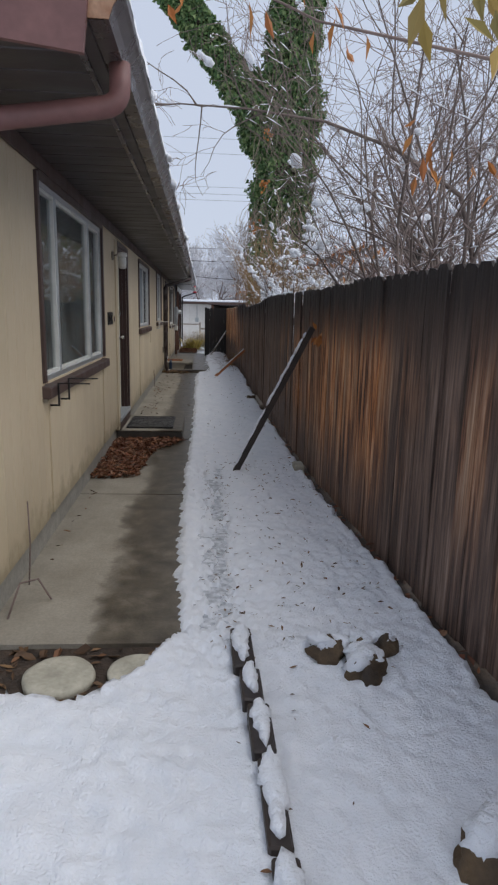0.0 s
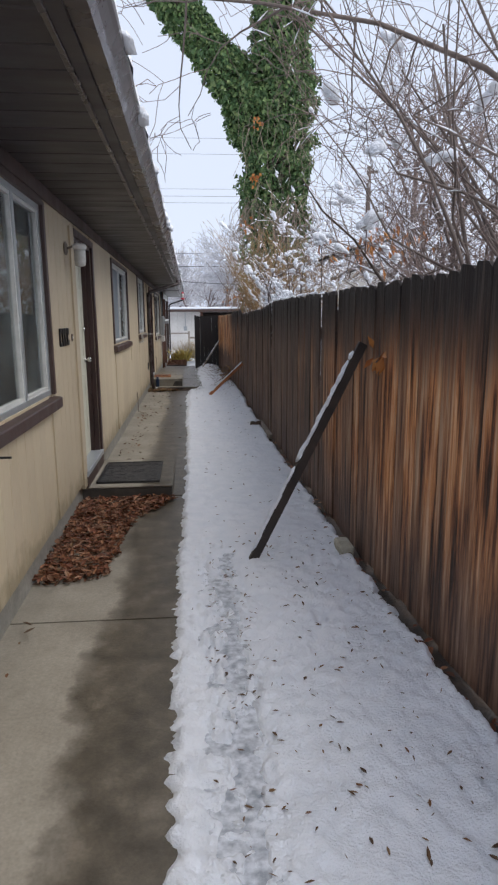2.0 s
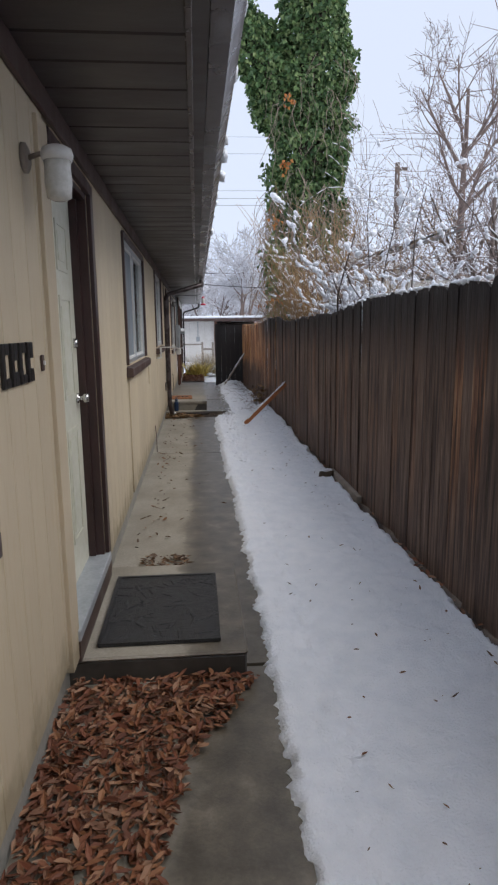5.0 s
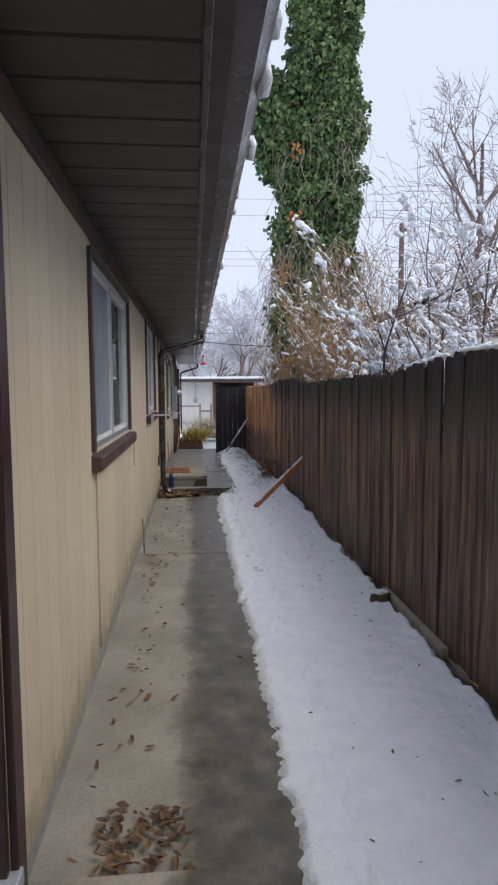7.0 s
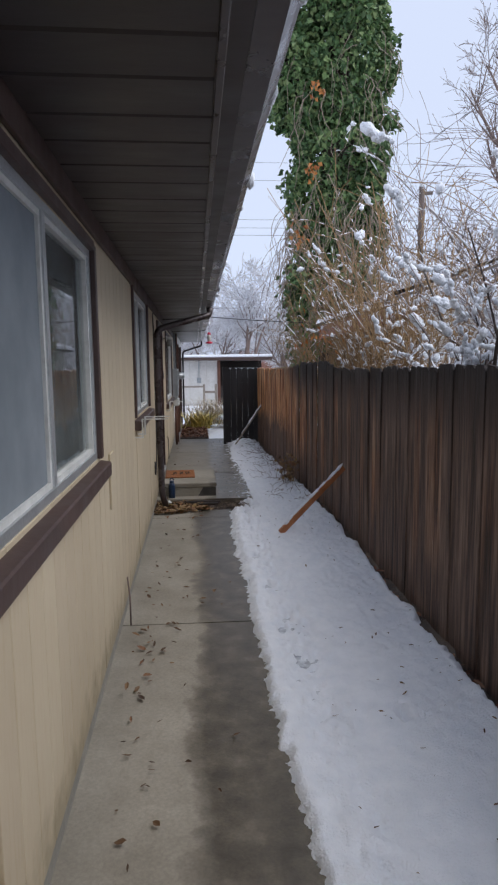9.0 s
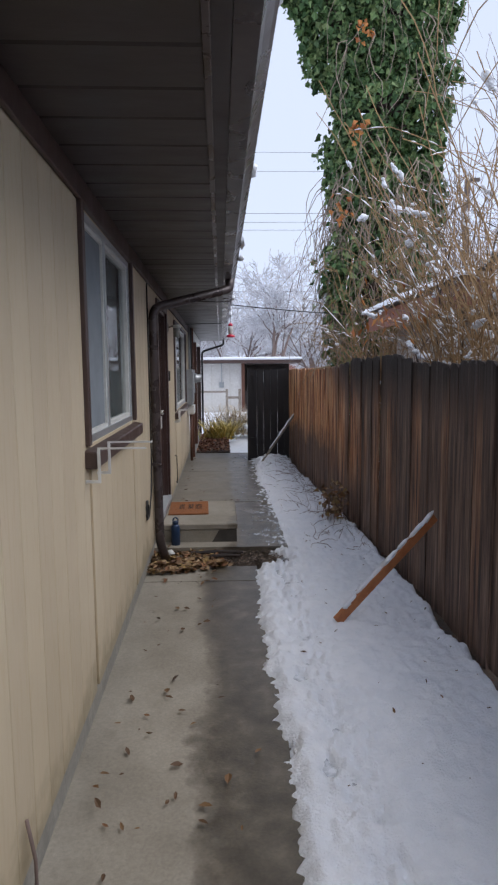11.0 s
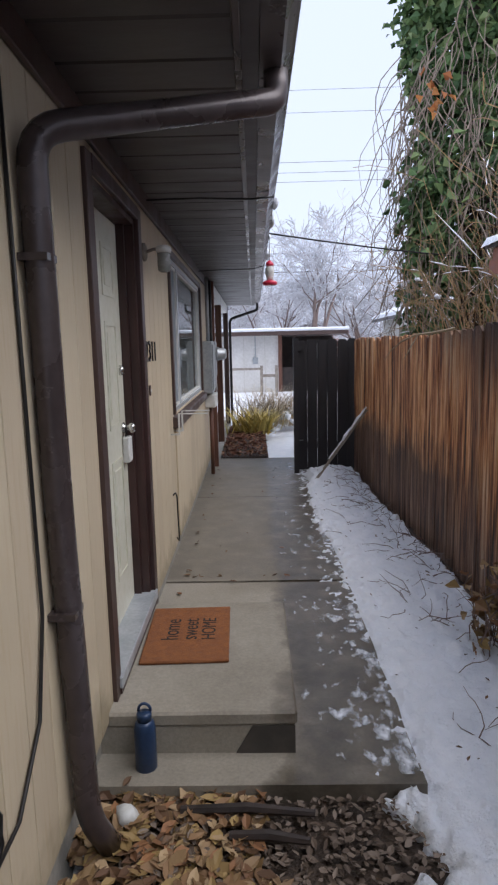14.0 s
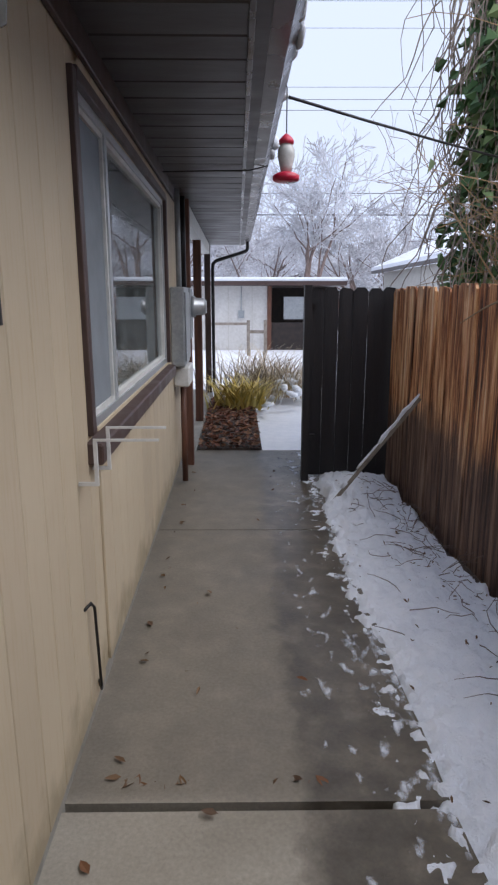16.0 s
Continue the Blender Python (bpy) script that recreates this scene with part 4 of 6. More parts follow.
def plant(name, label, category, limbs, thick, thin, snow=0.0, split=1, clumps=0.0, seed=1, clump_size=(0.04, 0.1), group="", min_r=0.0, over=False):
    """A woody plant from its limbs: stems, twigs, and the snow that lies along them."""
    rg = random.Random(seed)
    t = thing(name, label, category, group)
    sv, sf, tv, tf, nv, nf = [], [], [], [], [], []
    bm = bmesh.new()
    for depth, pts, radii in limbs:
        for q in pts:
            wall_x = lerp_table(FENCE_X, q.y) + 0.19
            lim = wall_x if q.z < 1.95 else max(wall_x - (q.z - 1.95) * 0.62, 0.3)
            if q.x < lim and not over:
                q.x = lim + min(0.45, (lim - q.x) * 0.35)
        radii = [max(x, min_r) for x in radii]
        if depth >= split:
            tube_lists(sv, sf, pts, radii, 6)
        else:
            tube_lists(tv, tf, pts, radii, 3)
        if rg.random() < snow:
            flat = [(a, b) for a, b in zip(pts, pts[1:])]
            for i, (a, b) in enumerate(flat):
                dd = (b - a).normalized()
                if abs(dd.z) < 0.82 and rg.random() < 0.8:
                    q = min(max(radii[i], 0.003) * 0.75 + 0.0025, 0.011)
                    up = Vector((0, 0, q * 0.85))
                    u0 = rg.uniform(0, 0.35)
                    u1 = rg.uniform(0.55, 1.0)
                    tube_lists(nv, nf, [a.lerp(b, u0) + up * 0.6, a.lerp(b, (u0 + u1) / 2 + rg.uniform(-0.08, 0.08)) + up * 1.3, a.lerp(b, u1) + up * 0.6], [q * 0.25, q * 1.1, q * 0.25], 4)
        if depth <= 1 and rg.random() < clumps:
            k = rg.randrange(1, len(pts))
            s = rg.uniform(*clump_size)
            dd = (pts[k] - pts[k - 1]).normalized()
            rot = dd.to_track_quat("X", "Z").to_matrix()
            for j in range(rg.randint(3, 6)):
                w = s * rg.uniform(0.35, 0.85)
                lump(bm, pts[k] - dd * s * 0.55 * j + Vector((rg.gauss(0, 0.25), rg.gauss(0, 0.25), 0.2 + rg.uniform(0, 0.3))) * s, (w * rg.uniform(0.9, 1.3), w * rg.uniform(0.8, 1.1), w * rg.uniform(0.6, 0.85)), rg.random() * 50, 1, 2 if s > 0.06 else 1, rot)
    if sv:
        from_lists("stems", sv, sf, thick, t, "", True)["kind"] = "stuff"
    if tv:
        from_lists("twigs", tv, tf, thin, t)["kind"] = "stuff"
    if nv:
        from_lists("snow_on_twigs", nv, nf, SNOW, t, "white snow along the twigs", True)["kind"] = "stuff"
    if len(bm.verts):
        link("snow_clumps", bm, SNOW, t, "soft clumps of snow", True)["kind"] = "stuff"
    else:
        bm.free()
    return t


def leaf_cloud(verts, faces, p, d, size, rg, fold=0.25, wide=0.38):
    """One folded leaf with its tip along d."""
    d = Vector(d).normalized()
    s = d.cross(Vector((rg.gauss(0, 1), rg.gauss(0, 1), rg.gauss(0, 1))))
    if s.length < 1e-3:
        return
    s.normalize()
    n = d.cross(s)
    k = len(verts)
    verts += [tuple(p), tuple(p + d * size * 0.45 + s * size * wide + n * size * fold), tuple(p + d * size), tuple(p + d * size * 0.45 - s * size * wide + n * size * fold)]
    faces += [(k, k + 1, k + 2), (k, k + 2, k + 3)]


def litter(name, spots, material, label, seed, size=(0.05, 0.11), narrow=0.3):
    """Curled fallen leaves: spots are (x, y, z)."""
    rg = random.Random(seed)
    verts, faces = [], []
    for x, y, z in spots:
        a, s = rg.uniform(0, 6.283), rg.uniform(*size)
        w = s * rg.uniform(narrow, narrow + 0.22)
        tx, ty = rg.gauss(0, 0.3), rg.gauss(0, 0.3)
        curl = s * rg.uniform(0.05, 0.3)
        k = len(verts)
        for u, v, h in ((-0.5, 0, 0.2), (-0.15, -0.5, 1), (-0.15, 0, 0.0), (-0.15, 0.5, 1), (0.2, -0.38, 0.9), (0.2, 0, 0.05), (0.2, 0.38, 0.9), (0.5, 0, 0.6)):
            X, Y = u * s, v * w
            verts.append((x + X * math.cos(a) - Y * math.sin(a), y + X * math.sin(a) + Y * math.cos(a), z + 0.006 + max(-0.004, h * curl * 0.6 + X * tx + Y * ty)))
        faces += [(k, k + 1, k + 2), (k, k + 2, k + 3), (k + 1, k + 4, k + 5, k + 2), (k + 2, k + 5, k + 6, k + 3), (k + 4, k + 7, k + 5), (k + 5, k + 7, k + 6)]
    return tagged(from_lists(name, verts, faces, material), label, "leaves", kind="stuff")


# ---- the great tree clad in ivy ----
def ivy_tree():
    rg = random.Random(5)
    t = thing("tree", "huge forked tree trunk wrapped in green ivy", "tree")
    runs = [
        ([(3.05, 24.6, -0.1), (3.05, 24.6, 3.0), (3.05, 24.5, 6.5), (3.15, 24.5, 9.5), (3.4, 24.5, 13), (3.5, 24.4, 18)], [1.0, 0.98, 1.03, 0.93, 0.8, 0.68]),
        ([(2.75, 24.5, 7.2), (1.9, 24.5, 8.8), (0.5, 24.4, 10.6), (-1.6, 24.3, 12.8), (-3.4, 24.2, 15)], [0.85, 0.7, 0.56, 0.44, 0.34]),
    ]
    bv, bf, lv, lf = [], [], [], []
    for pts, rad in runs:
        fine, fr = [], []
        for (a, b), (ra, rb) in zip(zip(pts, pts[1:]), zip(rad, rad[1:])):
            for k in range(8):
                fine.append(Vector(a).lerp(Vector(b), k / 8))
                fr.append((ra + (rb - ra) * k / 8) * (0.42 + 0.06 * nz(a[2] + k, ra * 7)))
        fine.append(Vector(pts[-1]))
        fr.append(rad[-1] * 0.42)
        tube_lists(bv, bf, fine, fr, 14)
        for i in range(len(fine) - 1):
            a, b, r = fine[i], fine[i + 1], fr[i] / 0.42
            d = (b - a).normalized()
            z = a.z
            cover = 1.0 if z > 4.6 else (0.75 if z > 3.0 else 0.45)
            count = int(2900 * (b - a).length * r * cover)
            s0 = d.orthogonal().normalized()
            for _ in range(count):
                ang = rg.uniform(0, 6.283)
                s = s0.copy()
                s.rotate(Matrix.Rotation(ang, 3, d))
                q = a.lerp(b, rg.random())
                lump_r = r * (0.98 + 0.36 * nz(q.x + s.x * 1.3, q.y + s.y * 1.3, q.z * 1.1) + 0.22 * nz(s.x * 4, s.y * 4 + 3, q.z * 2.6))
                p = q + s * lump_r * rg.uniform(0.8, 1.1)
                leaf_cloud(lv, lf, p, s * 0.15 + Vector((rg.gauss(0, 0.55), rg.gauss(0, 0.55), -0.6 + rg.gauss(0, 0.45))), rg.uniform(0.08, 0.19), rg, 0.2, 0.42)
    for _ in range(900):
        a = Vector((2.08 + rg.gauss(0, 0.17), 23.9 + rg.gauss(0, 0.3), 3.4 + rg.gauss(0, 0.4)))
        leaf_cloud(lv, lf, a, (rg.gauss(-0.4, 0.6), rg.gauss(-0.4, 0.6), -0.6), rg.uniform(0.1, 0.2), rg)
    from_lists("trunk", bv, bf, BARK, t, "dark bark", True)
    from_lists("ivy", lv, lf, IVY, t, "dense green ivy leaves")["kind"] = "stuff"
    # bare vines hanging down its near side
    vv, vf = [], []
    for k in range(420):
        ang = rg.uniform(3.0, 5.9) if k < 380 else rg.uniform(3.7, 5.6)
        z = rg.uniform(2.2, 5.6) if k < 380 else rg.uniform(5.8, 9.0)
        p = Vector((3.1 + math.cos(ang) * 1.25, 24.5 + math.sin(ang) * 1.35, z))
        pts = [p]
        d = Vector((math.cos(ang) * 0.35, math.sin(ang) * 0.45, rg.uniform(-0.6, 0.3)))
        for i in range(8):
            d = (d * 0.75 + Vector((rg.gauss(0, 0.3), rg.gauss(0, 0.3), -0.42))).normalized()
            pts.append(pts[-1] + d * rg.uniform(0.14, 0.26))
        r = rg.uniform(0.005, 0.012)
        tube_lists(vv, vf, pts, [r * (1 - 0.07 * i) for i in range(9)], 4)
    from_lists("vines", vv, vf, VINE, t, "bare grey-brown hanging vines")["kind"] = "stuff"
    ov, of = [], []
    for c in ((2.2, 23.2, 5.9), (2.3, 23.2, 7.6), (1.9, 23.3, 4.6)):
        for _ in range(14):
            leaf_cloud(ov, of, Vector(c) + Vector((rg.gauss(0, 0.09), rg.gauss(0, 0.06), rg.gauss(0, 0.12))), (rg.gauss(0, 0.5), -0.4, -0.7), 0.14, rg)
    from_lists("withered_leaves", ov, of, ORANGE, t, "withered orange leaves")
    return t


ivy_tree()

# ---- bare tree leaning over the fence ----
rg = random.Random(21)
limbs = []
for k in range(8):
    a = rg.uniform(-0.5, 0.5)
    grow(rg, (2.35 + rg.uniform(-0.2, 0.35), 6.2 + rg.uniform(-0.5, 0.8), 0.0), (rg.uniform(-0.5, 0.2), rg.uniform(-0.35, 0.35), 1.15), rg.uniform(3.3, 4.3), rg.uniform(0.02, 0.034), 3, limbs, 0.27, 0.05, (4, 6), 0.58, 0.06)
plant("bare_tree", "many-stemmed bare tree reaching over the fence", "tree", limbs, STEM, TWIG, 0.14, 2, 0.008, 3, (0.03, 0.07), "", 0.0022)
rg = random.Random(8)
limbs = []
for k in range(5):
    grow(rg, (3.5 + rg.uniform(-0.3, 0.4), 6.4 + rg.uniform(-0.6, 0.5), 0.0), (rg.uniform(-0.65, -0.1), rg.uniform(-0.3, 0.2), 1.2), rg.uniform(3.8, 4.8), rg.uniform(0.028, 0.042), 3, limbs, 0.31, 0.03, (4, 6), 0.6, 0.1)
grow(rg, (2.7, 7.6, 2.2), (-1.0, -0.3, 0.75), 1.8, 0.02, 2, limbs, 0.2, 0.02, (4, 6), 0.6)
plant("bare_tree", "bare tree with arching snowy twigs behind the fence", "tree", limbs, STEM, TWIG, 0.2, 2, 0.015, 9, (0.04, 0.1), "", 0.0025)

# a long bare bough that reaches across the path high up
rg = random.Random(27)
limbs = []
bough = [Vector(c) for c in ((3.1, 6.9, 0.0), (3.0, 6.85, 1.6), (2.6, 6.75, 2.75), (1.9, 6.65, 3.12), (1.2, 6.55, 3.3), (0.5, 6.5, 3.36), (-0.1, 6.45, 3.36), (-0.5, 6.4, 3.3))]
limbs.append((3, bough, [0.036, 0.032, 0.024, 0.018, 0.013, 0.009, 0.006, 0.003]))
for i in range(3, 7):
    for k in range(4):
        q = bough[i].lerp(bough[i + 1], rg.random())
        d = Vector((rg.uniform(-1.0, 0.2), rg.uniform(-0.5, 0.5), rg.uniform(-0.75, 0.9)))
        grow(rg, q, d, rg.uniform(0.5, 1.0), 0.007, 2, limbs, 0.3, 0.0, (3, 5), 0.6, 0.15)
plant("bare_tree", "slender bare tree with a bough arching across the path", "tree", limbs, STEM, TWIG, 0.25, 2, 0.03, 28, (0.03, 0.06), "", 0.0022, True)

# an arching branch with heavy snow beyond the fence
rg = random.Random(31)
limbs = []
grow(rg, (2.4, 8.1, 1.2), (-0.75, -0.25, 0.75), 2.2, 0.02, 2, limbs, 0.12, 0.0, (4, 5), 0.5, 0.1)
grow(rg, (2.6, 9.6, 1.0), (-0.5, -0.1, 0.65), 1.7, 0.016, 2, limbs, 0.14, 0.0, (4, 5), 0.5, 0.12)
plant("shrub", "arching shrub bowed down by clumps of snow", "shrub", limbs, BARK, TWIG, 0.85, 2, 0.34, 12, (0.03, 0.065))

# coloured leaves that still hang on the near twigs
for centre, count, material, size, label in (((0.72, 2.05, 2.27), 11, YELLOW, 0.1, "hanging yellow-green leaves on a thin twig"), ((0.3, 2.75, 2.55), 12, ORANGE, 0.085, "withered orange leaves on a thin twig"), ((1.6, 4.15, 2.4), 24, ORANGE, 0.1, "withered orange leaves on the bare tree"), ((2.45, 9.8, 2.5), 60, ORANGE, 0.1, "withered orange leaves behind the fence"), ((1.7, 8.6, 2.3), 30, ORANGE, 0.1, "withered orange leaves above the fence"), ((1.25, 17.2, 2.2), 40, ORANGE, 0.09, "withered orange leaves on the shrub")):
    rg = random.Random(int(centre[1] * 10))
    v, f = [], []
    tw = thing("leafy_twig", label, "twig")
    spread = 0.3 if count < 20 else 0.42
    path = [Vector(centre) + Vector((spread * (k / 5 - 0.5) * 2, 0.1 * (k / 5 - 0.5), 0.04 * math.sin(k))) for k in range(6)]
    for k in range(count):
        p = path[0].lerp(path[-1], rg.random()) + Vector((rg.gauss(0, 0.02), rg.gauss(0, spread * 0.3), rg.gauss(0, 0.02 if count < 20 else 0.12)))
        leaf_cloud(v, f, p, (rg.gauss(0.2, 0.4), rg.gauss(0, 0.3), -0.8), size * rg.uniform(0.7, 1.3), rg, 0.1, 0.17)
    from_lists("leaves", v, f, material, tw)
    v, f = [], []
    root = Vector((max(centre[0], lerp_table(FENCE_X, centre[1])) + 0.7, centre[1] + 0.4, centre[2] - 0.1))
    tube_lists(v, f, path + [root.lerp(path[-1], 0.4), root, root + Vector((0.1, 0.1, -1.2)), root + Vector((0.12, 0.1, -centre[2]))], [0.002, 0.003, 0.003, 0.004, 0.004, 0.005, 0.008, 0.012, 0.016, 0.02], 5)
    from_lists("stem", v, f, TWIG, tw)

# ---- snow-laden shrub at the fence ----
rg = random.Random(41)
limbs = []
for k in range(26):
    a = rg.uniform(0, 6.283)
    low = k < 12
    grow(rg, (1.85 + rg.gauss(0, 0.16), 13.3 + rg.gauss(0, 0.3), 0.6), (math.cos(a) * (0.8 if low else 0.4) - 0.28, math.sin(a) * (0.8 if low else 0.5), 1.0), rg.uniform(1.5, 2.1) if low else rg.uniform(1.9, 2.7), rg.uniform(0.012, 0.022), 2, limbs, 0.18, 0.02, (4, 6), 0.42, 0.12)
plant("shrub", "bare shrub laden with heavy snow above the fence", "shrub", limbs, BARK, TWIG, 0.9, 2, 0.34, 17, (0.026, 0.062))
rg = random.Random(43)
limbs = []
for k in range(36):
    a = rg.uniform(0, 6.283)
    grow(rg, (1.72 + rg.gauss(0, 0.14), 12.3 + rg.uniform(-1.4, 1.6), 0.5), (math.cos(a) * 0.7 - 0.2, math.sin(a) * 0.9, 1.0), rg.uniform(1.3, 1.75), rg.uniform(0.01, 0.018), 2, limbs, 0.2, 0.0, (4, 6), 0.42, 0.2)
plant("shrub", "low shrub heaped with snow along the fence top", "shrub", limbs, BARK, TWIG, 0.9, 2, 0.42, 19, (0.024, 0.056))

# ---- golden-stemmed shrubs ----
def golden(centre, count, height, seed, label, snow, clumps):
    rg = random.Random(seed)
    limbs = []
    for k in range(count):
        a = rg.uniform(0, 6.283)
        s = rg.uniform(0.1, 0.5)
        grow(rg, (centre[0] + rg.gauss(0, 0.22), centre[1] + rg.gauss(0, 0.4), 0.3), (math.cos(a) * s, math.sin(a) * s, 1.0), height * rg.uniform(0.65, 1.1), rg.uniform(0.006, 0.013), 1, limbs, 0.14, 0.0, (5, 8), 0.26, 0.25)
    return plant("shrub", label, "shrub", limbs, GOLD, GOLD, snow, 2, clumps, seed + 1, (0.02, 0.05), "", 0.0034)


golden((2.0, 16.2), 190, 3.1, 51, "dense shrub of golden-brown stems dusted with snow", 0.35, 0.2)
golden((2.1, 19.3), 30, 2.6, 53, "thin golden-brown shrub beside the garage", 0.2, 0.04)
golden((2.7, 22.8), 95, 3.1, 55, "tangle of golden stems at the foot of the ivy tree", 0.12, 0.02)
rg = random.Random(61)
limbs = []
for k in range(7):
    grow(rg, (2.0 + rg.gauss(0, 0.15), 17.6 + rg.gauss(0, 0.3), 0.3), (rg.uniform(-0.6, 0.05), rg.uniform(-0.35, 0.3), 1.0), rg.uniform(2.3, 3.0), rg.uniform(0.018, 0.028), 2, limbs, 0.12, 0.03, (3, 5), 0.45)
plant("shrub", "bare leaning branches with snow on them", "shrub", limbs, BARK, TWIG, 0.6, 2, 0.16, 63, (0.03, 0.06))

# ---- trees in the middle distance ----
for x, y, h, seed in ((5.2, 16.5, 3.6, 71), (7.5, 22.5, 5.0, 72), (4.6, 12.0, 3.4, 73), (9.5, 28, 6.0, 74), (6.2, 31, 4.6, 75)):
    rg = random.Random(seed)
    limbs = []
    for k in range(3):
        grow(rg, (x + rg.gauss(0, 0.2), y + rg.gauss(0, 0.2), 0), (rg.gauss(0, 0.3), rg.gauss(0, 0.3), 1.1), h * rg.uniform(0.9, 1.2), 0.07, 3, limbs, 0.17, 0.05, (4, 6), 0.58)
    plant("snowy_tree", "bare tree with every twig edged in snow", "tree", limbs, BARK, TWIG, 0.75, 2, 0.01, seed, (0.05, 0.1), "snowy trees", 0.006)
rg = random.Random(77)
limbs = []
grow(rg, (13.6, 37.5, 0), (0.02, 0, 1), 8.5, 0.2, 4, limbs, 0.14, 0.1, (4, 6), 0.56)
grow(rg, (13.6, 37.5, 4.5), (-0.7, 0, 0.8), 4.0, 0.1, 3, limbs, 0.16, 0.05, (4, 6), 0.58)
plant("snowy_tree", "tall bare tree with frosted twigs", "tree", limbs, BARK, TWIG, 0.6, 2, 0, 78, (0.05, 0.1), "snowy trees", 0.009)

rg = random.Random(79)
limbs = []
grow(rg, (8.3, 26.0, 0), (0.0, 0, 1), 9.0, 0.2, 3, limbs, 0.05, 0.2, (5, 7), 0.4)
for z, dx, n in ((5.2, 1.0, 4.0), (5.9, 0.8, 3.4), (6.6, -0.5, 2.8), (7.0, 0.7, 3.0), (7.8, -0.55, 2.2)):
    grow(rg, (8.28, 26.0, z), (dx, rg.uniform(-0.4, 0.4), 0.8), n, 0.07, 3, limbs, 0.16, 0.06, (5, 7), 0.52)
plant("snowy_tree", "tall single-trunked bare tree edged with snow", "tree", limbs, TWIG, TWIG, 0.6, 2, 0, 80, (0.05, 0.1), "snowy trees", 0.006)

# ---- far woods ----
kinds = []
for seed in (81, 82, 83):
    rg = random.Random(seed)
    limbs = []
    for k in range(3):
        grow(rg, (rg.gauss(0, 0.15), rg.gauss(0, 0.15), 0), (rg.gauss(0, 0.28), rg.gauss(0, 0.28), 1.1), rg.uniform(4.2, 5.0), 0.11, 4, limbs, 0.16, 0.05, (4, 5), 0.6)
    kinds.append(plant("frosted_tree", "far bare tree white with snow", "tree", limbs, TWIG, FROST, 0, 3, 0, seed, (0.1, 0.2), "far snowy trees", 0.016))
spots = [(-9, 52), (-6, 58), (-4.2, 50), (-2, 62), (-1.2, 49), (0.8, 55), (2.4, 61), (4.2, 66), (6.8, 52), (9.5, 58), (12, 50), (14.5, 60), (18, 54), (21, 62), (25, 56), (11.5, 44), (17, 45), (30, 60), (-13, 60), (3.6, 72), (8, 74), (-1, 75), (-2.6, 45.5), (0.4, 46.5), (2.6, 45), (4.9, 47.5), (7.4, 46)]
rg = random.Random(85)
for k, (x, y) in enumerate(spots):
    m = pose(x, y, -0.1, 0, 0, rg.uniform(0, 360)) @ Matrix.Scale(rg.uniform(0.8, 1.1), 4)
    src = kinds[k % 3]
    if k < 3:
        src.matrix_basis = m
    else:
        made = copy_thing(src, pose(0, 0, 0))
        made.matrix_basis = m


# ---- leaning props, edging, stones ----
def beam(name, a, b, w, h, material, label, category, snow_w=0.0, group=""):
    a, b = Vector(a), Vector(b)
    d = b - a
    q = d.to_track_quat("Y", "Z").to_matrix().to_4x4()
    m = Matrix.Translation((a + b) / 2) @ q
    L = d.length / 2
    t = thing(name, label, category, group)
    bm = bmesh.new()
    solid(bm, -w / 2, w / 2, -L, L, -h / 2, h / 2, m)
    part("timber", bm, material, t, "", False, 0.004)
    if snow_w:
        bm = bmesh.new()
        rg = random.Random(int(L * 1000))
        s = -L + 0.12
        while s < L:
            step = rg.uniform(0.03, 0.09)
            if rg.random() < 0.8:
                c = m @ Vector((rg.uniform(-0.006, 0.006), s, h / 2 + 0.004))
                lump(bm, c, (snow_w, step * 1.1, rg.uniform(0.012, 0.026)), s * 10, 1, 1, q.to_3x3())
            s += step
        part("snow_cap", bm, SNOW, t, "white snow along its upper side", True)["kind"] = "stuff"
    return t


beam("fence_prop", (0.43, 6.6, -0.02), (1.185, 6.64, 1.47), 0.038, 0.06, PROP_DARK, "long dark wet timber propping the fence, snow on top", "prop", 0.018, "fence props")
beam("fence_prop", (0.43, 15.62, 0.07), (1.14, 15.85, 0.7), 0.04, 0.06, PROP_RED, "orange timber propping the fence, edged with snow", "prop", 0.022, "fence props")
beam("fence_prop", (0.38, 22.42, 0.1), (0.93, 22.17, 0.95), 0.025, 0.03, STICK, "thin snowy pole leaning on the fence", "pole", 0.014, "fence props")


def edging():
    t = thing("path_edging", "row of dark timbers capped with snow beside the path", "edging")
    rg = random.Random(91)
    pts = [(0.3, 3.36), (0.325, 3.0), (0.34, 2.75), (0.355, 2.45), (0.36, 2.05), (0.37, 1.5), (0.38, 1.05)]
    for (xa, ya), (xb, yb) in zip(pts, pts[1:]):
        bm = bmesh.new()
        solid(bm, min(xa, xb) - 0.042, max(xa, xb) + 0.03, yb + 0.012, ya - 0.012, -0.05, 0.085)
        for v in bm.verts:
            v.co.z += rg.uniform(-0.008, 0.008) if v.co.z > 0 else 0
        part("timber", bm, PROP_DARK, t, "", False, 0.008)
        bm = bmesh.new()
        s, s0, s1 = yb + 0.1, yb + 0.1, ya - 0.03
        while s < s1:
            w = 0.02 + 0.02 * min(1, (s - s0) / 0.12, (s1 - s) / 0.05) + rg.uniform(-0.004, 0.004)
            lump(bm, (xa + 0.002 + rg.uniform(-0.008, 0.008), s, 0.088), (w, 0.055, 0.024 + rg.uniform(0, 0.008)), s * 37, 1, 2, Matrix.Identity(3))
            s += 0.03
        part("snow_cap", bm, SNOW, t, "", True)["kind"] = "stuff"
    return t


edging()


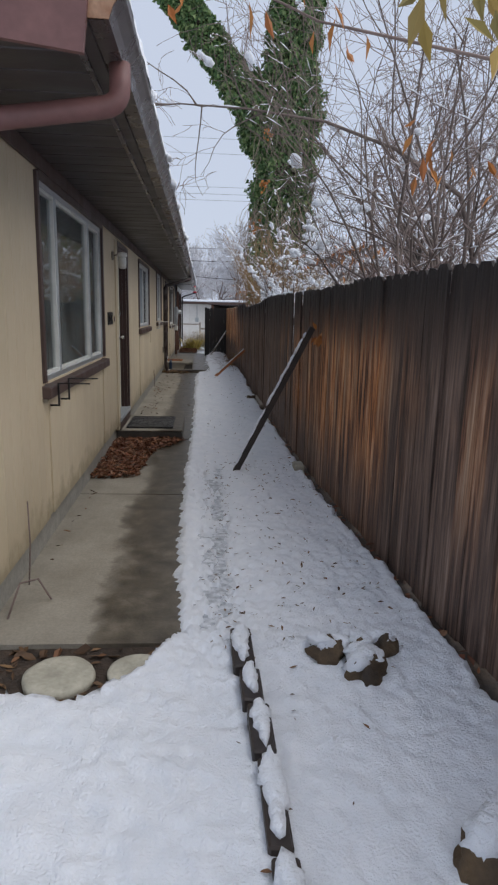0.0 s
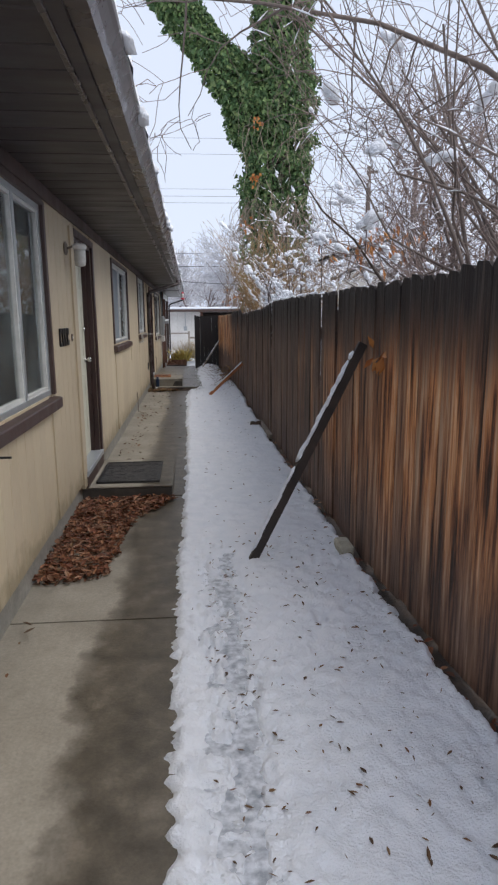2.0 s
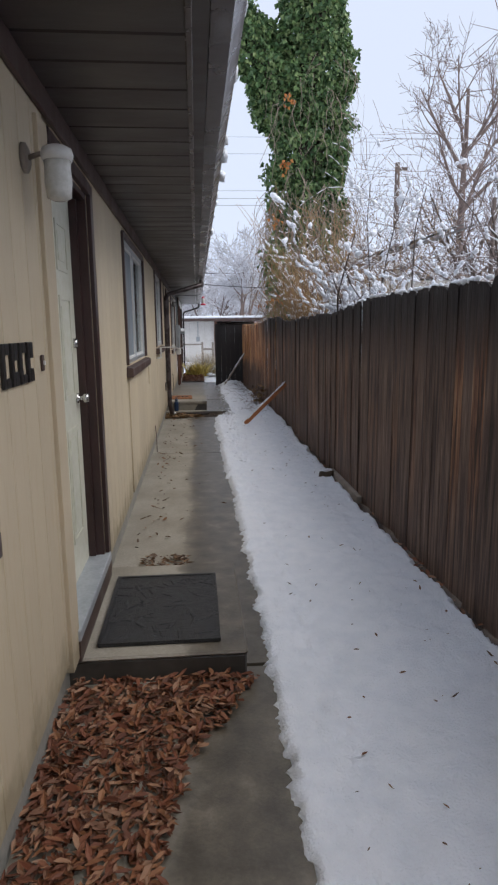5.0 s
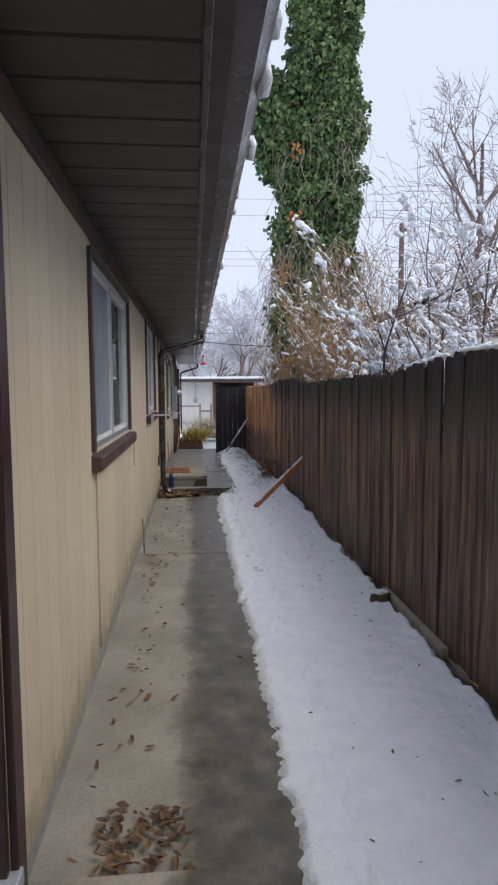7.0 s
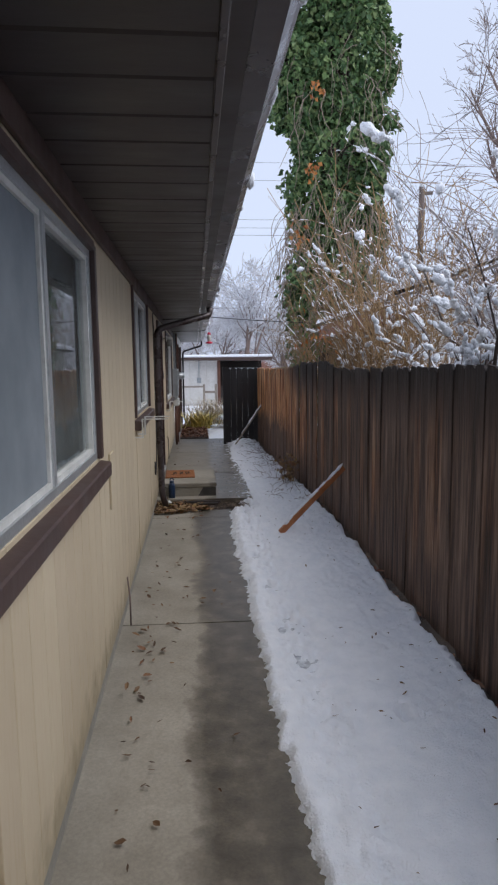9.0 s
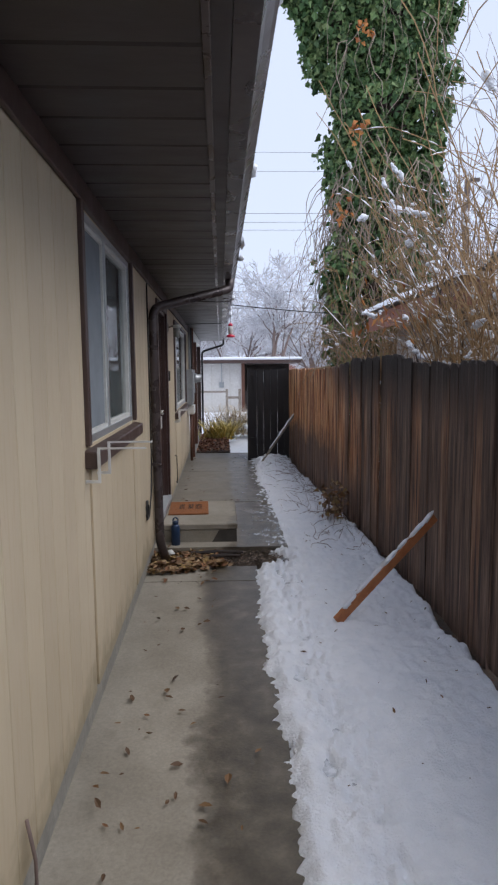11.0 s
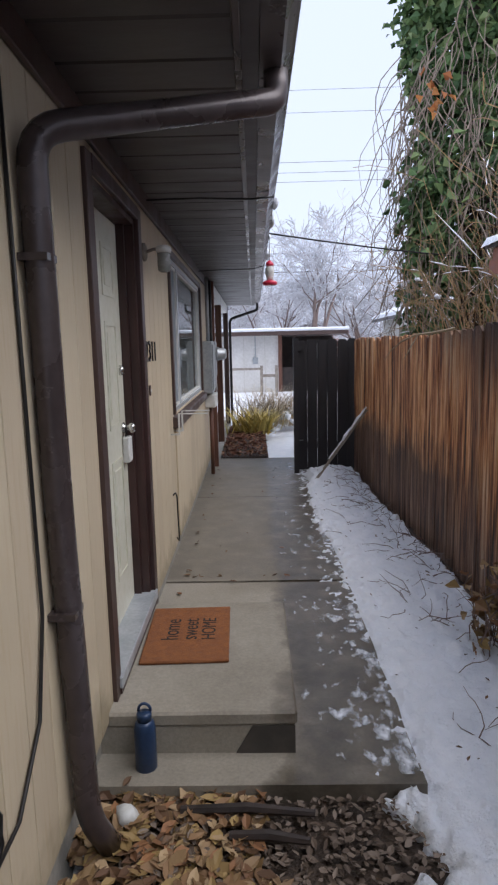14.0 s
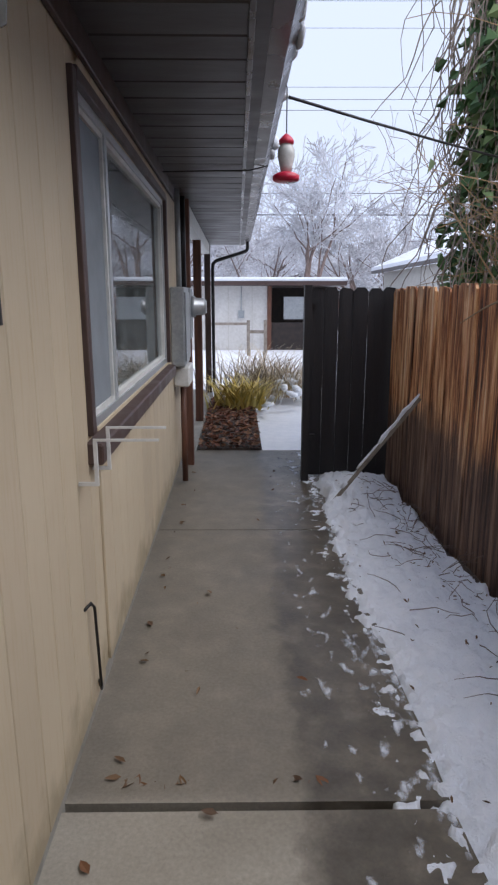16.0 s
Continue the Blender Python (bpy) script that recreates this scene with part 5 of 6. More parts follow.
def stone(name, c, r, material, label, category, seed, snow=False, group=""):
    t = thing(name, label, category, group)
    bm = bmesh.new()
    lump(bm, c, r, seed, 1, 3)
    part("rock", bm, material, t, "", True)
    if snow:
        bm = bmesh.new()
        srg = random.Random(seed)
        for k in range(4):
            lump(bm, (c[0] + srg.gauss(0.0, r[0] * 0.22), c[1] + r[1] * 0.3 + srg.gauss(0, r[1] * 0.2), c[2] + r[2] * (0.6 + srg.uniform(0, 0.15))), (r[0] * srg.uniform(0.5, 0.75), r[1] * srg.uniform(0.5, 0.75), r[2] * srg.uniform(0.35, 0.5)), seed + k, 1, 3)
        part("snow_cap", bm, SNOW, t, "", True)["kind"] = "stuff"
    return t


for c, r, s in (((0.7, 3.16, 0.03), (0.1, 0.09, 0.085), 2), ((0.85, 3.01, 0.03), (0.11, 0.1, 0.09), 5), ((0.99, 3.19, 0.05), (0.07, 0.07, 0.07), 9), ((0.86, 3.16, 0.03), (0.1, 0.09, 0.08), 21), ((0.95, 2.02, 0.04), (0.12, 0.1, 0.09), 14)):
    stone("rock", c, r, ROCK, "brown stone half buried in snow", "rock", s, True, "stones in the snow")
bm = bmesh.new()
lathe(bm, [(0.15, 0), (0.155, 0.03), (0.15, 0.045), (0.13, 0.05)], (-0.51, 3.08, -0.03), 28)
for v in bm.verts:
    v.co.x += 0.012 * nz(v.co.x * 6, v.co.y * 6)
    v.co.z += 0.006 * nz(v.co.x * 9, v.co.y * 9, 2)
tagged(link("stepping_stone", bm, STONE, None, "", True), "round pale stepping stone set in wet soil", "stepping stone", "stepping stones")
bm = bmesh.new()
lathe(bm, [(0.13, 0), (0.135, 0.03), (0.13, 0.04), (0.115, 0.044)], (-0.17, 3.11, -0.03), 24)
tagged(link("stepping_stone", bm, STONE, None, "", True), "stepping stone mostly covered by snow", "stepping stone", "stepping stones")

# ---- small things at the fence's foot and top ----
tagged(link("paver", block(1.06, 1.16, 6.62, 6.82, -0.02, 0.085), STONE, None, "", False, 0.012), "pale concrete block lying at the fence's foot", "block")
tm = beam("foot_timber", (1.135, 11.0, 0.03), (1.12, 12.15, 0.045), 0.05, 0.07, STICK, "weathered timber lying along the fence's foot", "timber")
stone("rock", (1.03, 11.95, 0.05), (0.085, 0.06, 0.055), ROCK, "brown stone beside the fence in the snow", "rock", 33, True, "stones in the snow")
bm = bmesh.new()
rg = random.Random(97)
y = 8.3
while y < 11.9:
    if rg.random() < 0.8:
        lump(bm, (lerp_table(FENCE_X, y) + 0.006, y, lerp_table(FENCE_TOP, y) + 0.004), (0.016, rg.uniform(0.04, 0.08), rg.uniform(0.012, 0.024)), y * 9, 1, 1, Matrix.Identity(3))
    y += rg.uniform(0.06, 0.12)
tagged(link("fence_snow", bm, SNOW, None, "", True), "thin snow lying along the fence top", "snow", kind="stuff")
v, f = [], []
tube_lists(v, f, [Vector(c) for c in ((1.02, 21.72, 1.5), (1.0, 21.3, 1.6), (1.0, 20.9, 1.68), (1.02, 20.5, 1.73), (1.06, 20.1, 1.74), (1.12, 19.8, 1.76))], [0.003, 0.005, 0.007, 0.008, 0.009, 0.01], 6)
tube_lists(v, f, [Vector(c) for c in ((1.04, 20.5, 1.73), (1.0, 20.6, 1.62), (0.99, 20.75, 1.53))], [0.006, 0.005, 0.003], 5)
tagged(from_lists("dry_vine", v, f, DRY), "pale dry vine arching over the fence top", "vine")
lv, lf = [], []
for _ in range(9):
    leaf_cloud(lv, lf, Vector((1.195 + rg.gauss(0, 0.008), 6.34 + rg.gauss(0, 0.05), 1.39 + rg.gauss(0, 0.03))), (-0.2, rg.gauss(0, 0.7), rg.gauss(-0.2, 0.5)), rg.uniform(0.07, 0.13), rg, 0.1, 0.2)
tagged(from_lists("withered_leaf_cluster", lv, lf, ORANGE), "bunch of withered orange leaves caught on the fence", "leaves", kind="stuff")

# ---- leaves on the ground ----
rg = random.Random(101)


def inside_pile(n, test, zf):
    out = []
    while len(out) < n:
        x, y = rg.uniform(-0.945, 0.35), rg.uniform(*test[0])
        if x < lerp_table(test[1], y) + 0.06 * nz(3, y * 9) and x > -0.945:
            out.append((x, y, zf(x, y)))
    return out


P1 = ((6.36, 8.19), [(6.36, -0.7), (6.45, -0.52), (7.0, -0.48), (7.45, -0.43), (7.72, -0.36), (7.95, -0.2), (8.2, -0.08)])
litter("leaf_pile", inside_pile(3800, P1, lambda x, y: 0.005 + rg.uniform(0, 0.04)), LITTER, "heap of dry brown and rust leaves before the step", 3, (0.028, 0.07), 0.22)
P2 = ((16.8, 17.48), [(16.8, -0.75), (16.88, -0.5), (17.03, -0.22), (17.15, -0.35), (17.3, -0.3), (17.46, -0.3)])
litter("leaf_pile", inside_pile(760, P2, lambda x, y: (0.01 if y < 17.03 else -0.01) + rg.uniform(0, 0.035)), LITTER_Y, "wet yellowed leaves in the gap below the downspout", 5, (0.04, 0.09), 0.38)
spots = [(rg.uniform(-0.78, 0.3), rg.uniform(17.05, 17.44), rg.uniform(-0.02, 0.015)) for _ in range(900)]
litter("wood_chips", [s for s in spots if s[0] < 0.3 - 0.25 * abs(s[1] - 17.2)], CHIPS, "wet grey-brown wood chips and gravel", 6, (0.02, 0.045), 0.4)
spots = [(-0.8 + abs(rg.gauss(0, 0.25)), rg.uniform(9.4, 17.0), 0.018) for _ in range(130)] + [(rg.uniform(-0.8, 0.15), rg.uniform(19.0, 24), 0.07) for _ in range(14)] + [(rg.uniform(-0.75, -0.4), rg.uniform(9.38, 9.75), 0.03) for _ in range(150)] + [(rg.uniform(-0.8, -0.1), 19.567 + rg.uniform(-0.015, 0.015), 0.045) for _ in range(18)] + [(rg.uniform(-0.83, -0.79), rg.uniform(4, 23.4), 0.06) for _ in range(60)]
litter("scattered_leaves", spots, LITTER_D, "scattered dark brown leaves on the concrete", 7, (0.022, 0.065), 0.3)
spots = [(lerp_table(FENCE_X, y) - rg.uniform(0.02, 0.13), y, rg.uniform(-0.02, 0.02)) for y in [rg.uniform(2.5, 23) for _ in range(420)]]
litter("fence_litter", spots, LITTER, "wet brown leaves along the foot of the fence", 8, (0.03, 0.08), 0.3)
spots = []
for k in range(700):
    x, y = rg.uniform(0.15, 1.2), rg.uniform(1.2, 23.0) if k < 380 else rg.uniform(3.2, 7.0)
    spots.append((x, y, snow_height(x, y) + 0.002))
for _ in range(230):
    y = rg.uniform(17.6, 22.8)
    x = lerp_table(FENCE_X, y) - 0.04 - min(0.7, abs(rg.gauss(0, 0.22)))
    spots.append((x, y, snow_height(x, y) + 0.002))
for _ in range(220):
    x, y = 0.235 + rg.gauss(0, 0.06), rg.uniform(3.5, 6.6)
    spots.append((x, y, snow_height(x, y) + 0.001))
litter("specks_on_snow", [s for s in spots if s[2] > 0.0], LITTER_D, "small dark leaves lying on the snow", 9, (0.01, 0.04), 0.2)
spots = [(rg.uniform(-0.8, 0.12), rg.uniform(2.85, 3.34), -0.02) for _ in range(120)]
litter("soil_litter", spots, LITTER_D, "wet leaves on the bare soil", 10, (0.03, 0.09), 0.3)
spots = [(rg.uniform(-0.8, -0.14), rg.uniform(24.25, 27.6), 0.0 + rg.uniform(0.06, 0.11)) for _ in range(1100)]
litter("bed_leaves", spots, LITTER, "thick brown leaves covering the flower bed", 11, (0.05, 0.1), 0.35)
tagged(link("flower_bed", block(-0.82, -0.12, 24.24, 27.8, -0.06, 0.075), SOIL, None, "", False, 0.03), "soil bed at the end of the walkway", "flower bed", kind="structure")

for a, b, lab in (((-0.6, 17.36, 0.03), (-0.12, 17.33, 0.035), "dark wet stick lying among the leaves"), ((-0.42, 17.24, 0.03), (-0.15, 17.2, 0.04), "dark wet chunk of wood among the leaves")):
    bm = tube(bmesh.new(), [a, (a[0] * 0.5 + b[0] * 0.5, a[1] * 0.5 + b[1] * 0.5 + 0.015, a[2] + 0.005), b], [0.016, 0.02, 0.013], 7)
    tagged(link("wood_piece", bm, PROP_DARK), lab, "wood")

# twigs and dead stalks on the far snow bank
rg = random.Random(111)
for y0, y1, n, label in ((17.3, 19.2, 38, "dead plant stalks and leaves sticking out of the snow"), (19.3, 22.6, 120, "tangle of thin dead vines on the snow bank")):
    v, f = [], []
    for _ in range(n):
        y = rg.uniform(y0, y1)
        x = rg.uniform(0.55, lerp_table(FENCE_X, y) - 0.05) if y0 < 19 else lerp_table(FENCE_X, y) - 0.05 - min(0.6, abs(rg.gauss(0, 0.2)))
        p = Vector((x, y, snow_height(x, y) - 0.01))
        d = Vector((rg.gauss(0, 1), rg.gauss(0, 1), rg.uniform(0.1, 1.1) if y0 < 19 else rg.uniform(0, 0.5)))
        pts = [p]
        for i in range(5):
            d = (d.normalized() + Vector((rg.gauss(0, 0.35), rg.gauss(0, 0.35), rg.gauss(-0.08, 0.25)))).normalized()
            q = pts[-1] + d * rg.uniform(0.03, 0.08)
            q.z = max(q.z, snow_height(min(q.x, lerp_table(FENCE_X, q.y) - 0.12), q.y) + 0.004)
            pts.append(q)
        tube_lists(v, f, pts, [0.003, 0.0028, 0.0026, 0.0022, 0.0018, 0.0012], 4)
    tagged(from_lists("dead_stalks", v, f, TWIG), label, "plants", kind="stuff")
w = thing("weed", "withered brown and yellow weed beside the fence", "plant")
v, f, lv, lf = [], [], [], []
for k in range(16):
    p = Vector((0.95 + rg.gauss(0, 0.07), 18.45 + rg.gauss(0, 0.12), 0.05))
    pts = [p + Vector((rg.gauss(0, 0.05) * i / 3, rg.gauss(0, 0.05) * i / 3, 0.1 * i)) for i in range(rg.randint(3, 5))]
    tube_lists(v, f, pts, [0.004] * len(pts), 4)
    for _ in range(7):
        leaf_cloud(lv, lf, pts[rg.randrange(1, len(pts))] + Vector((rg.gauss(0, 0.03), rg.gauss(0, 0.03), 0)), (rg.gauss(0, 1), rg.gauss(0, 1), -0.4), rg.uniform(0.04, 0.1), rg)
from_lists("stalks", v, f, TWIG, w)
from_lists("leaves", lv, lf, LITTER_Y, w)


# ---- mats ----
def mat_block(name, y0, y1, x0, x1, z, material, label, turn=0.0):
    t = thing(name, label, "doormat")
    cx, cy = (x0 + x1) / 2, (y0 + y1) / 2
    m = pose(cx, cy, z, 0, 0, turn)
    part("pad", block((x0 - x1) / 2, (x1 - x0) / 2, (y0 - y1) / 2, (y1 - y0) / 2, 0.001, 0.017, m), material, t, "", False, 0.005)
    return t, m, (x1 - x0) / 2, (y1 - y0) / 2


rub, m, hx, hy = mat_block("rubber_mat", 8.29, 9.1, -0.835, -0.255, 0.14, RUBBER, "wet black rubber doormat on the concrete step")
part("rim", (lambda b: (solid(b, -hx, -hx + 0.02, -hy, hy, 0.0175, 0.022, m), solid(b, hx - 0.02, hx, -hy, hy, 0.0175, 0.022, m), solid(b, -hx + 0.02, hx - 0.02, -hy, -hy + 0.02, 0.0175, 0.0215, m), solid(b, -hx + 0.02, hx - 0.02, hy - 0.02, hy, 0.0175, 0.0215, m), b)[-1])(bmesh.new()), RUBBER, rub)
rg = random.Random(141)
for _ in range(46):
    u, w, a, L = rg.uniform(-hx + 0.05, hx - 0.05), rg.uniform(-hy + 0.06, hy - 0.06), rg.uniform(0, 6.283), rg.uniform(0.03, 0.055)
    bm = bmesh.new()
    solid(bm, -L, L, -0.011, 0.011, 0.0172, 0.021)
    for q in bm.verts:
        if q.co.z > 0.019:
            q.co.x *= 0.7
            q.co.y *= 0.5
    bmesh.ops.transform(bm, matrix=m @ pose(u, w, 0, 0, 0, math.degrees(a)), verts=bm.verts[:])
    part("raised_leaf", bm, RUBBER, rub)
coir, m, hx, hy = mat_block("coir_mat", 18.01, 18.6, -0.868, -0.455, 0.235, COIR, "orange coir doormat printed with black writing", 1.5)


def writing(text, size, m, material, parent, name="lettering", depth=0.0006):
    cu = bpy.data.curves.new(name, "FONT")
    cu.body = text
    cu.size = size
    cu.extrude = depth
    cu.align_x, cu.align_y = "CENTER", "CENTER"
    ob = new("tmp", cu)
    bpy.context.view_layer.update()
    me = bpy.data.meshes.new_from_object(ob.evaluated_get(bpy.context.evaluated_depsgraph_get()))
    bpy.data.objects.remove(ob)
    bpy.data.curves.remove(cu)
    me.name = name
    me.materials.clear()
    me.materials.append(material)
    o = new(name, me)
    o.parent = parent
    o.matrix_basis = m
    return o


for k, (word, sz) in enumerate((("home", 0.12), ("sweet", 0.115), ("HOME", 0.1))):
    writing(word, sz, m @ pose(-0.085 + 0.095 * k, 0.03, 0.018, 0, 0, 90) @ pose(0, 0, 0) @ Matrix.Diagonal((0.85, 1, 1, 1)), INK, coir)

# ---- house numbers, bells ----
plq = thing("house_number", "black house number beside the door", "house number", "house numbers")
for k, ch in enumerate("2311"):
    writing(ch, 0.168, Matrix.Translation((W + 0.004, 18.885 + 0.098 * k, 1.645)) @ Matrix(((0, 0, 1, 0), (1, 0, 0, 0), (0, 1, 0, 0), (0, 0, 0, 1))), BLACK, plq, "digit", 0.004)
plq = thing("house_number", "worn black house number beside the door", "house number", "house numbers")
for k in range(4):
    y = 7.435 + 0.092 * k
    bm = bmesh.new()
    solid(bm, W + 0.001, W + 0.012, y, y + 0.03, 1.435, 1.57)
    solid(bm, W + 0.001, W + 0.0115, y + 0.03, y + 0.074, 1.535 - 0.02 * (k % 2), 1.57)
    solid(bm, W + 0.001, W + 0.0115, y + 0.03, y + 0.074, 1.435, 1.465 + 0.015 * (k % 2))
    part("digit", bm, BLACK, plq, "", False, 0.003)


def bell(y, z):
    b = thing("doorbell", "small brown doorbell button on the wall", "doorbell", "doorbells")
    part("plate", block(W + 0.001, W + 0.01, y - 0.014, y + 0.014, z - 0.03, z + 0.03), BROWN, b, "", False, 0.003)
    part("button", block(W + 0.01, W + 0.015, y - 0.007, y + 0.007, z - 0.008, z + 0.008), WHITE, b)


bell(7.93, 1.49)
bell(18.93, 1.43)


# ---- porch lamps ----
def wall_lamp(y, z, glass, label, k=1.0):
    t = thing("wall_lamp", label, "lamp", "wall lamps")
    bm = bmesh.new()
    lathe(bm, [(0.05, 0), (0.05, 0.012), (0.035, 0.02)], (0, 0, 0), 16)
    bmesh.ops.transform(bm, matrix=Matrix.Translation((W, y, z)) @ Matrix.Rotation(radians(90), 4, "Y"), verts=bm.verts[:])
    part("back_plate", bm, STICK, t, "", True)
    tube(bm := bmesh.new(), [(W + 0.015, y, z), (W + 0.06, y, z + 0.015), (W + 0.1, y, z + 0.012)], 0.009, 8)
    part("arm", bm, STICK, t, "", True)
    lathe(bm := bmesh.new(), [(r * k, c * k) for r, c in [(0.05, -0.02), (0.056, 0.0), (0.05, 0.02), (0.03, 0.03)]], (W + 0.115, y, z + 0.01), 18)
    part("cap", bm, WHITE, t, "", True)
    lathe(bm := bmesh.new(), [(r * k, c * k) for r, c in [(0.02, -0.14), (0.042, -0.13), (0.047, -0.08), (0.045, -0.03), (0.047, -0.01)]], (W + 0.115, y, z), 18)
    part("jar", bm, glass, t, "ribbed glass jar", True)


wall_lamp(7.88, 2.19, JAR, "porch lamp with a frosted glass jar beside the door")
wall_lamp(18.94, 2.2, JAR_DUSTY, "dusty porch lamp with a glass jar under the soffit", 0.8)


# ---- downspouts ----
def downspout(pts, r, material, label):
    t = thing("downspout", label, "downspout", "downspouts")
    P = [Vector(p) for p in pts]
    fine = [P[0]]
    for i in range(1, len(P) - 1):
        a, b, c = P[i - 1], P[i], P[i + 1]
        k = min(0.09, (b - a).length * 0.45, (c - b).length * 0.45)
        u, v = b + (a - b).normalized() * k, b + (c - b).normalized() * k
        for s in range(6):
            q = s / 5
            fine.append((u * (1 - q) + b * q) * (1 - q) + (b * (1 - q) + v * q) * q)
    fine.append(P[-1])
    part("pipe", tube(bmesh.new(), fine, r, 14, True), material, t, "", True)
    return t


ds = downspout([(-0.215, 17.5, 2.53), (-0.215, 17.5, 2.44), (-0.866, 17.06, 2.23), (-0.866, 17.08, 1.2), (-0.86, 17.13, 0.2), (-0.82, 17.21, 0.03)], 0.04, GUTTER, "round dark brown downspout running down the wall")
for z in (0.9, 1.9):
    part("strap", block(W + 0.001, -0.83, 17.02 if z > 1.5 else 17.04, 17.1 if z > 1.5 else 17.13, z, z + 0.02), GUTTER, ds)
downspout([(-0.215, 3.25, 2.53), (-0.215, 3.25, 2.38), (-0.78, 3.12, 2.26), (-1.3, 3.05, 2.14), (-1.36, 3.06, 0.05)], 0.042, RED_BROWN, "faded red-brown downspout at the front corner")
downspout([(-0.215, 28.2, 2.53), (-0.215, 28.2, 2.4), (-0.78, 28.1, 2.22), (-0.78, 28.1, 0.2), (-0.6, 28.0, 0.1)], 0.028, BLACK, "thin black downspout at the porch post")
bm = bmesh.new()
lump(bm, (-0.79, 17.33, 0.03), (0.045, 0.04, 0.04), 3, 1, 2)
tagged(link("rag", bm, WHITE, None, "", True), "crumpled white rag at the downspout's foot", "rag")

# ---- porch posts and electric boxes ----
for x, y, w, lab in ((W + 0.05, 23.69, 0.045, "reddish wooden post at the wall's corner"), (W + 0.02, 25.9, 0.05, "reddish wooden porch post"), (W + 0.03, 28.45, 0.05, "dark wooden porch post")):
    tagged(link("porch_post", block(x - w, x + w, y - w, y + w, 0.0 if y < 24 else 0.061, SOFFIT_Z - 0.002), POST if y < 28 else BROWN, None, "", False, 0.006), lab, "post", "porch posts")
tagged(link("porch_beam", block(W - 0.05, W + 0.07, HOUSE1 + 0.1, 28.5, SOFFIT_Z - 0.16, SOFFIT_Z - 0.004), WHITE, None, "", False, 0.004), "pale painted porch beam", "beam")


def electric():
    t = thing("meter_box", "grey electric meter cabinet on the wall", "meter box")
    part("cabinet", block(W + 0.001, W + 0.11, 22.72, 23.2, 1.12, 1.74), PANEL, t, "", False, 0.008)
    part("cover", block(W + 0.111, W + 0.122, 22.76, 23.16, 1.16, 1.7), PANEL, t, "", False, 0.004)
    bm = bmesh.new()
    lathe(bm, [(0.09, 0), (0.09, 0.03), (0.075, 0.04), (0.075, 0.1), (0.055, 0.13)], (0, 0, 0), 20)
    bmesh.ops.transform(bm, matrix=Matrix.Translation((W + 0.122, 23.4, 1.58)) @ Matrix.Rotation(radians(90), 4, "Y"), verts=bm.verts[:])
    part("meter", bm, ALU, t, "round meter under glass", True)
    part("meter_socket", block(W + 0.001, W + 0.12, 23.25, 23.56, 1.3, 1.74), PANEL, t, "", False, 0.008)
    part("conduit", tube(bmesh.new(), [(W + 0.05, 23.0, 1.74), (W + 0.05, 23.0, 2.5)], 0.022, 10), PANEL, t, "", True)
    part("conduit", tube(bmesh.new(), [(W + 0.05, 23.4, 1.74), (W + 0.05, 23.4, 2.5)], 0.03, 10), BLACK, t, "", True)
    u = thing("junction_box", "pale grey utility box under the meter", "junction box")
    part("box", block(W + 0.001, W + 0.13, 22.85, 23.3, 0.94, 1.1), WHITE, u, "", False, 0.012)
    part("pipe", tube(bmesh.new(), [(W + 0.06, 23.05, 0.94), (W + 0.06, 23.05, 0.08)], 0.025, 10), POST, u, "", True)
    return t


electric()


# ---- rods, wires and hooks on the wall ----
def bracket(y, z, material, label):
    t = thing("flower_box_bracket", label, "bracket", "window brackets")
    part("arm", block(W + 0.056, W + 0.27, y - 0.004, y + 0.004, z, z + 0.008), material, t)
    part("leg", block(W + 0.056, W + 0.068, y - 0.006, y + 0.006, z - 0.15, z - 0.0005), material, t)
    part("mount", block(W + 0.001, W + 0.056, y - 0.006, y + 0.006, z - 0.15, z - 0.138), material, t)


for y, z, m in ((4.78, 1.1, BLACK), (5.1, 1.1, BLACK), (14.5, 1.36, WHITE), (14.75, 1.36, WHITE), (19.75, 1.2, WHITE), (19.95, 1.2, WHITE)):
    bracket(y, z, m, "bent metal flower-box bracket below the window")


def cable(name, pts, r, material, label, category):
    return tagged(link(name, tube(bmesh.new(), pts, r, 6), material, None, "", True), label, category)


cable("gas_riser", [(W + 0.003, 19.85, 0.26), (W + 0.02, 19.81, 0.25), (W + 0.025, 19.79, 0.28), (W + 0.022, 19.77, 0.6), (W + 0.015, 19.75, 0.625), (W + 0.002, 19.71, 0.62)], 0.006, BLACK, "thin bent black rod fixed to the wall", "pipe")
cable("coiled_cable", [(W + 0.012 + 0.004 * (k % 3), 16.56 + 0.05 * math.cos(k * 0.6), 0.62 + 0.075 * math.sin(k * 0.6)) for k in range(30)] + [(W + 0.01, 16.72, 0.53), (W + 0.01, 16.9, 0.68), (W + 0.01, 16.98, 0.95), (W + 0.008, 16.98, 1.6), (W + 0.008, 16.97, 2.42)], 0.006, BLACK, "black cable coiled on the wall", "cable")
cable("dead_twig", [(W + 0.02, 4.02, 0.0), (W + 0.03, 4.05, 0.25), (W + 0.02, 4.07, 0.5)], 0.005, TWIG, "dead twig growing up the wall", "twig")
cable("dead_twig", [(W + 0.02, 3.6, 0.0), (W + 0.05, 3.75, 0.14), (W + 0.12, 3.85, 0.12), (W + 0.2, 3.8, 0.02)], 0.006, TWIG, "bent dead twig at the wall's foot", "twig")
cable("dead_twig", [(W + 0.03, 13.5, 0.05), (W + 0.03, 13.5, 0.25), (W + 0.02, 13.47, 0.4)], 0.006, TWIG, "dead stem growing up the wall", "twig")
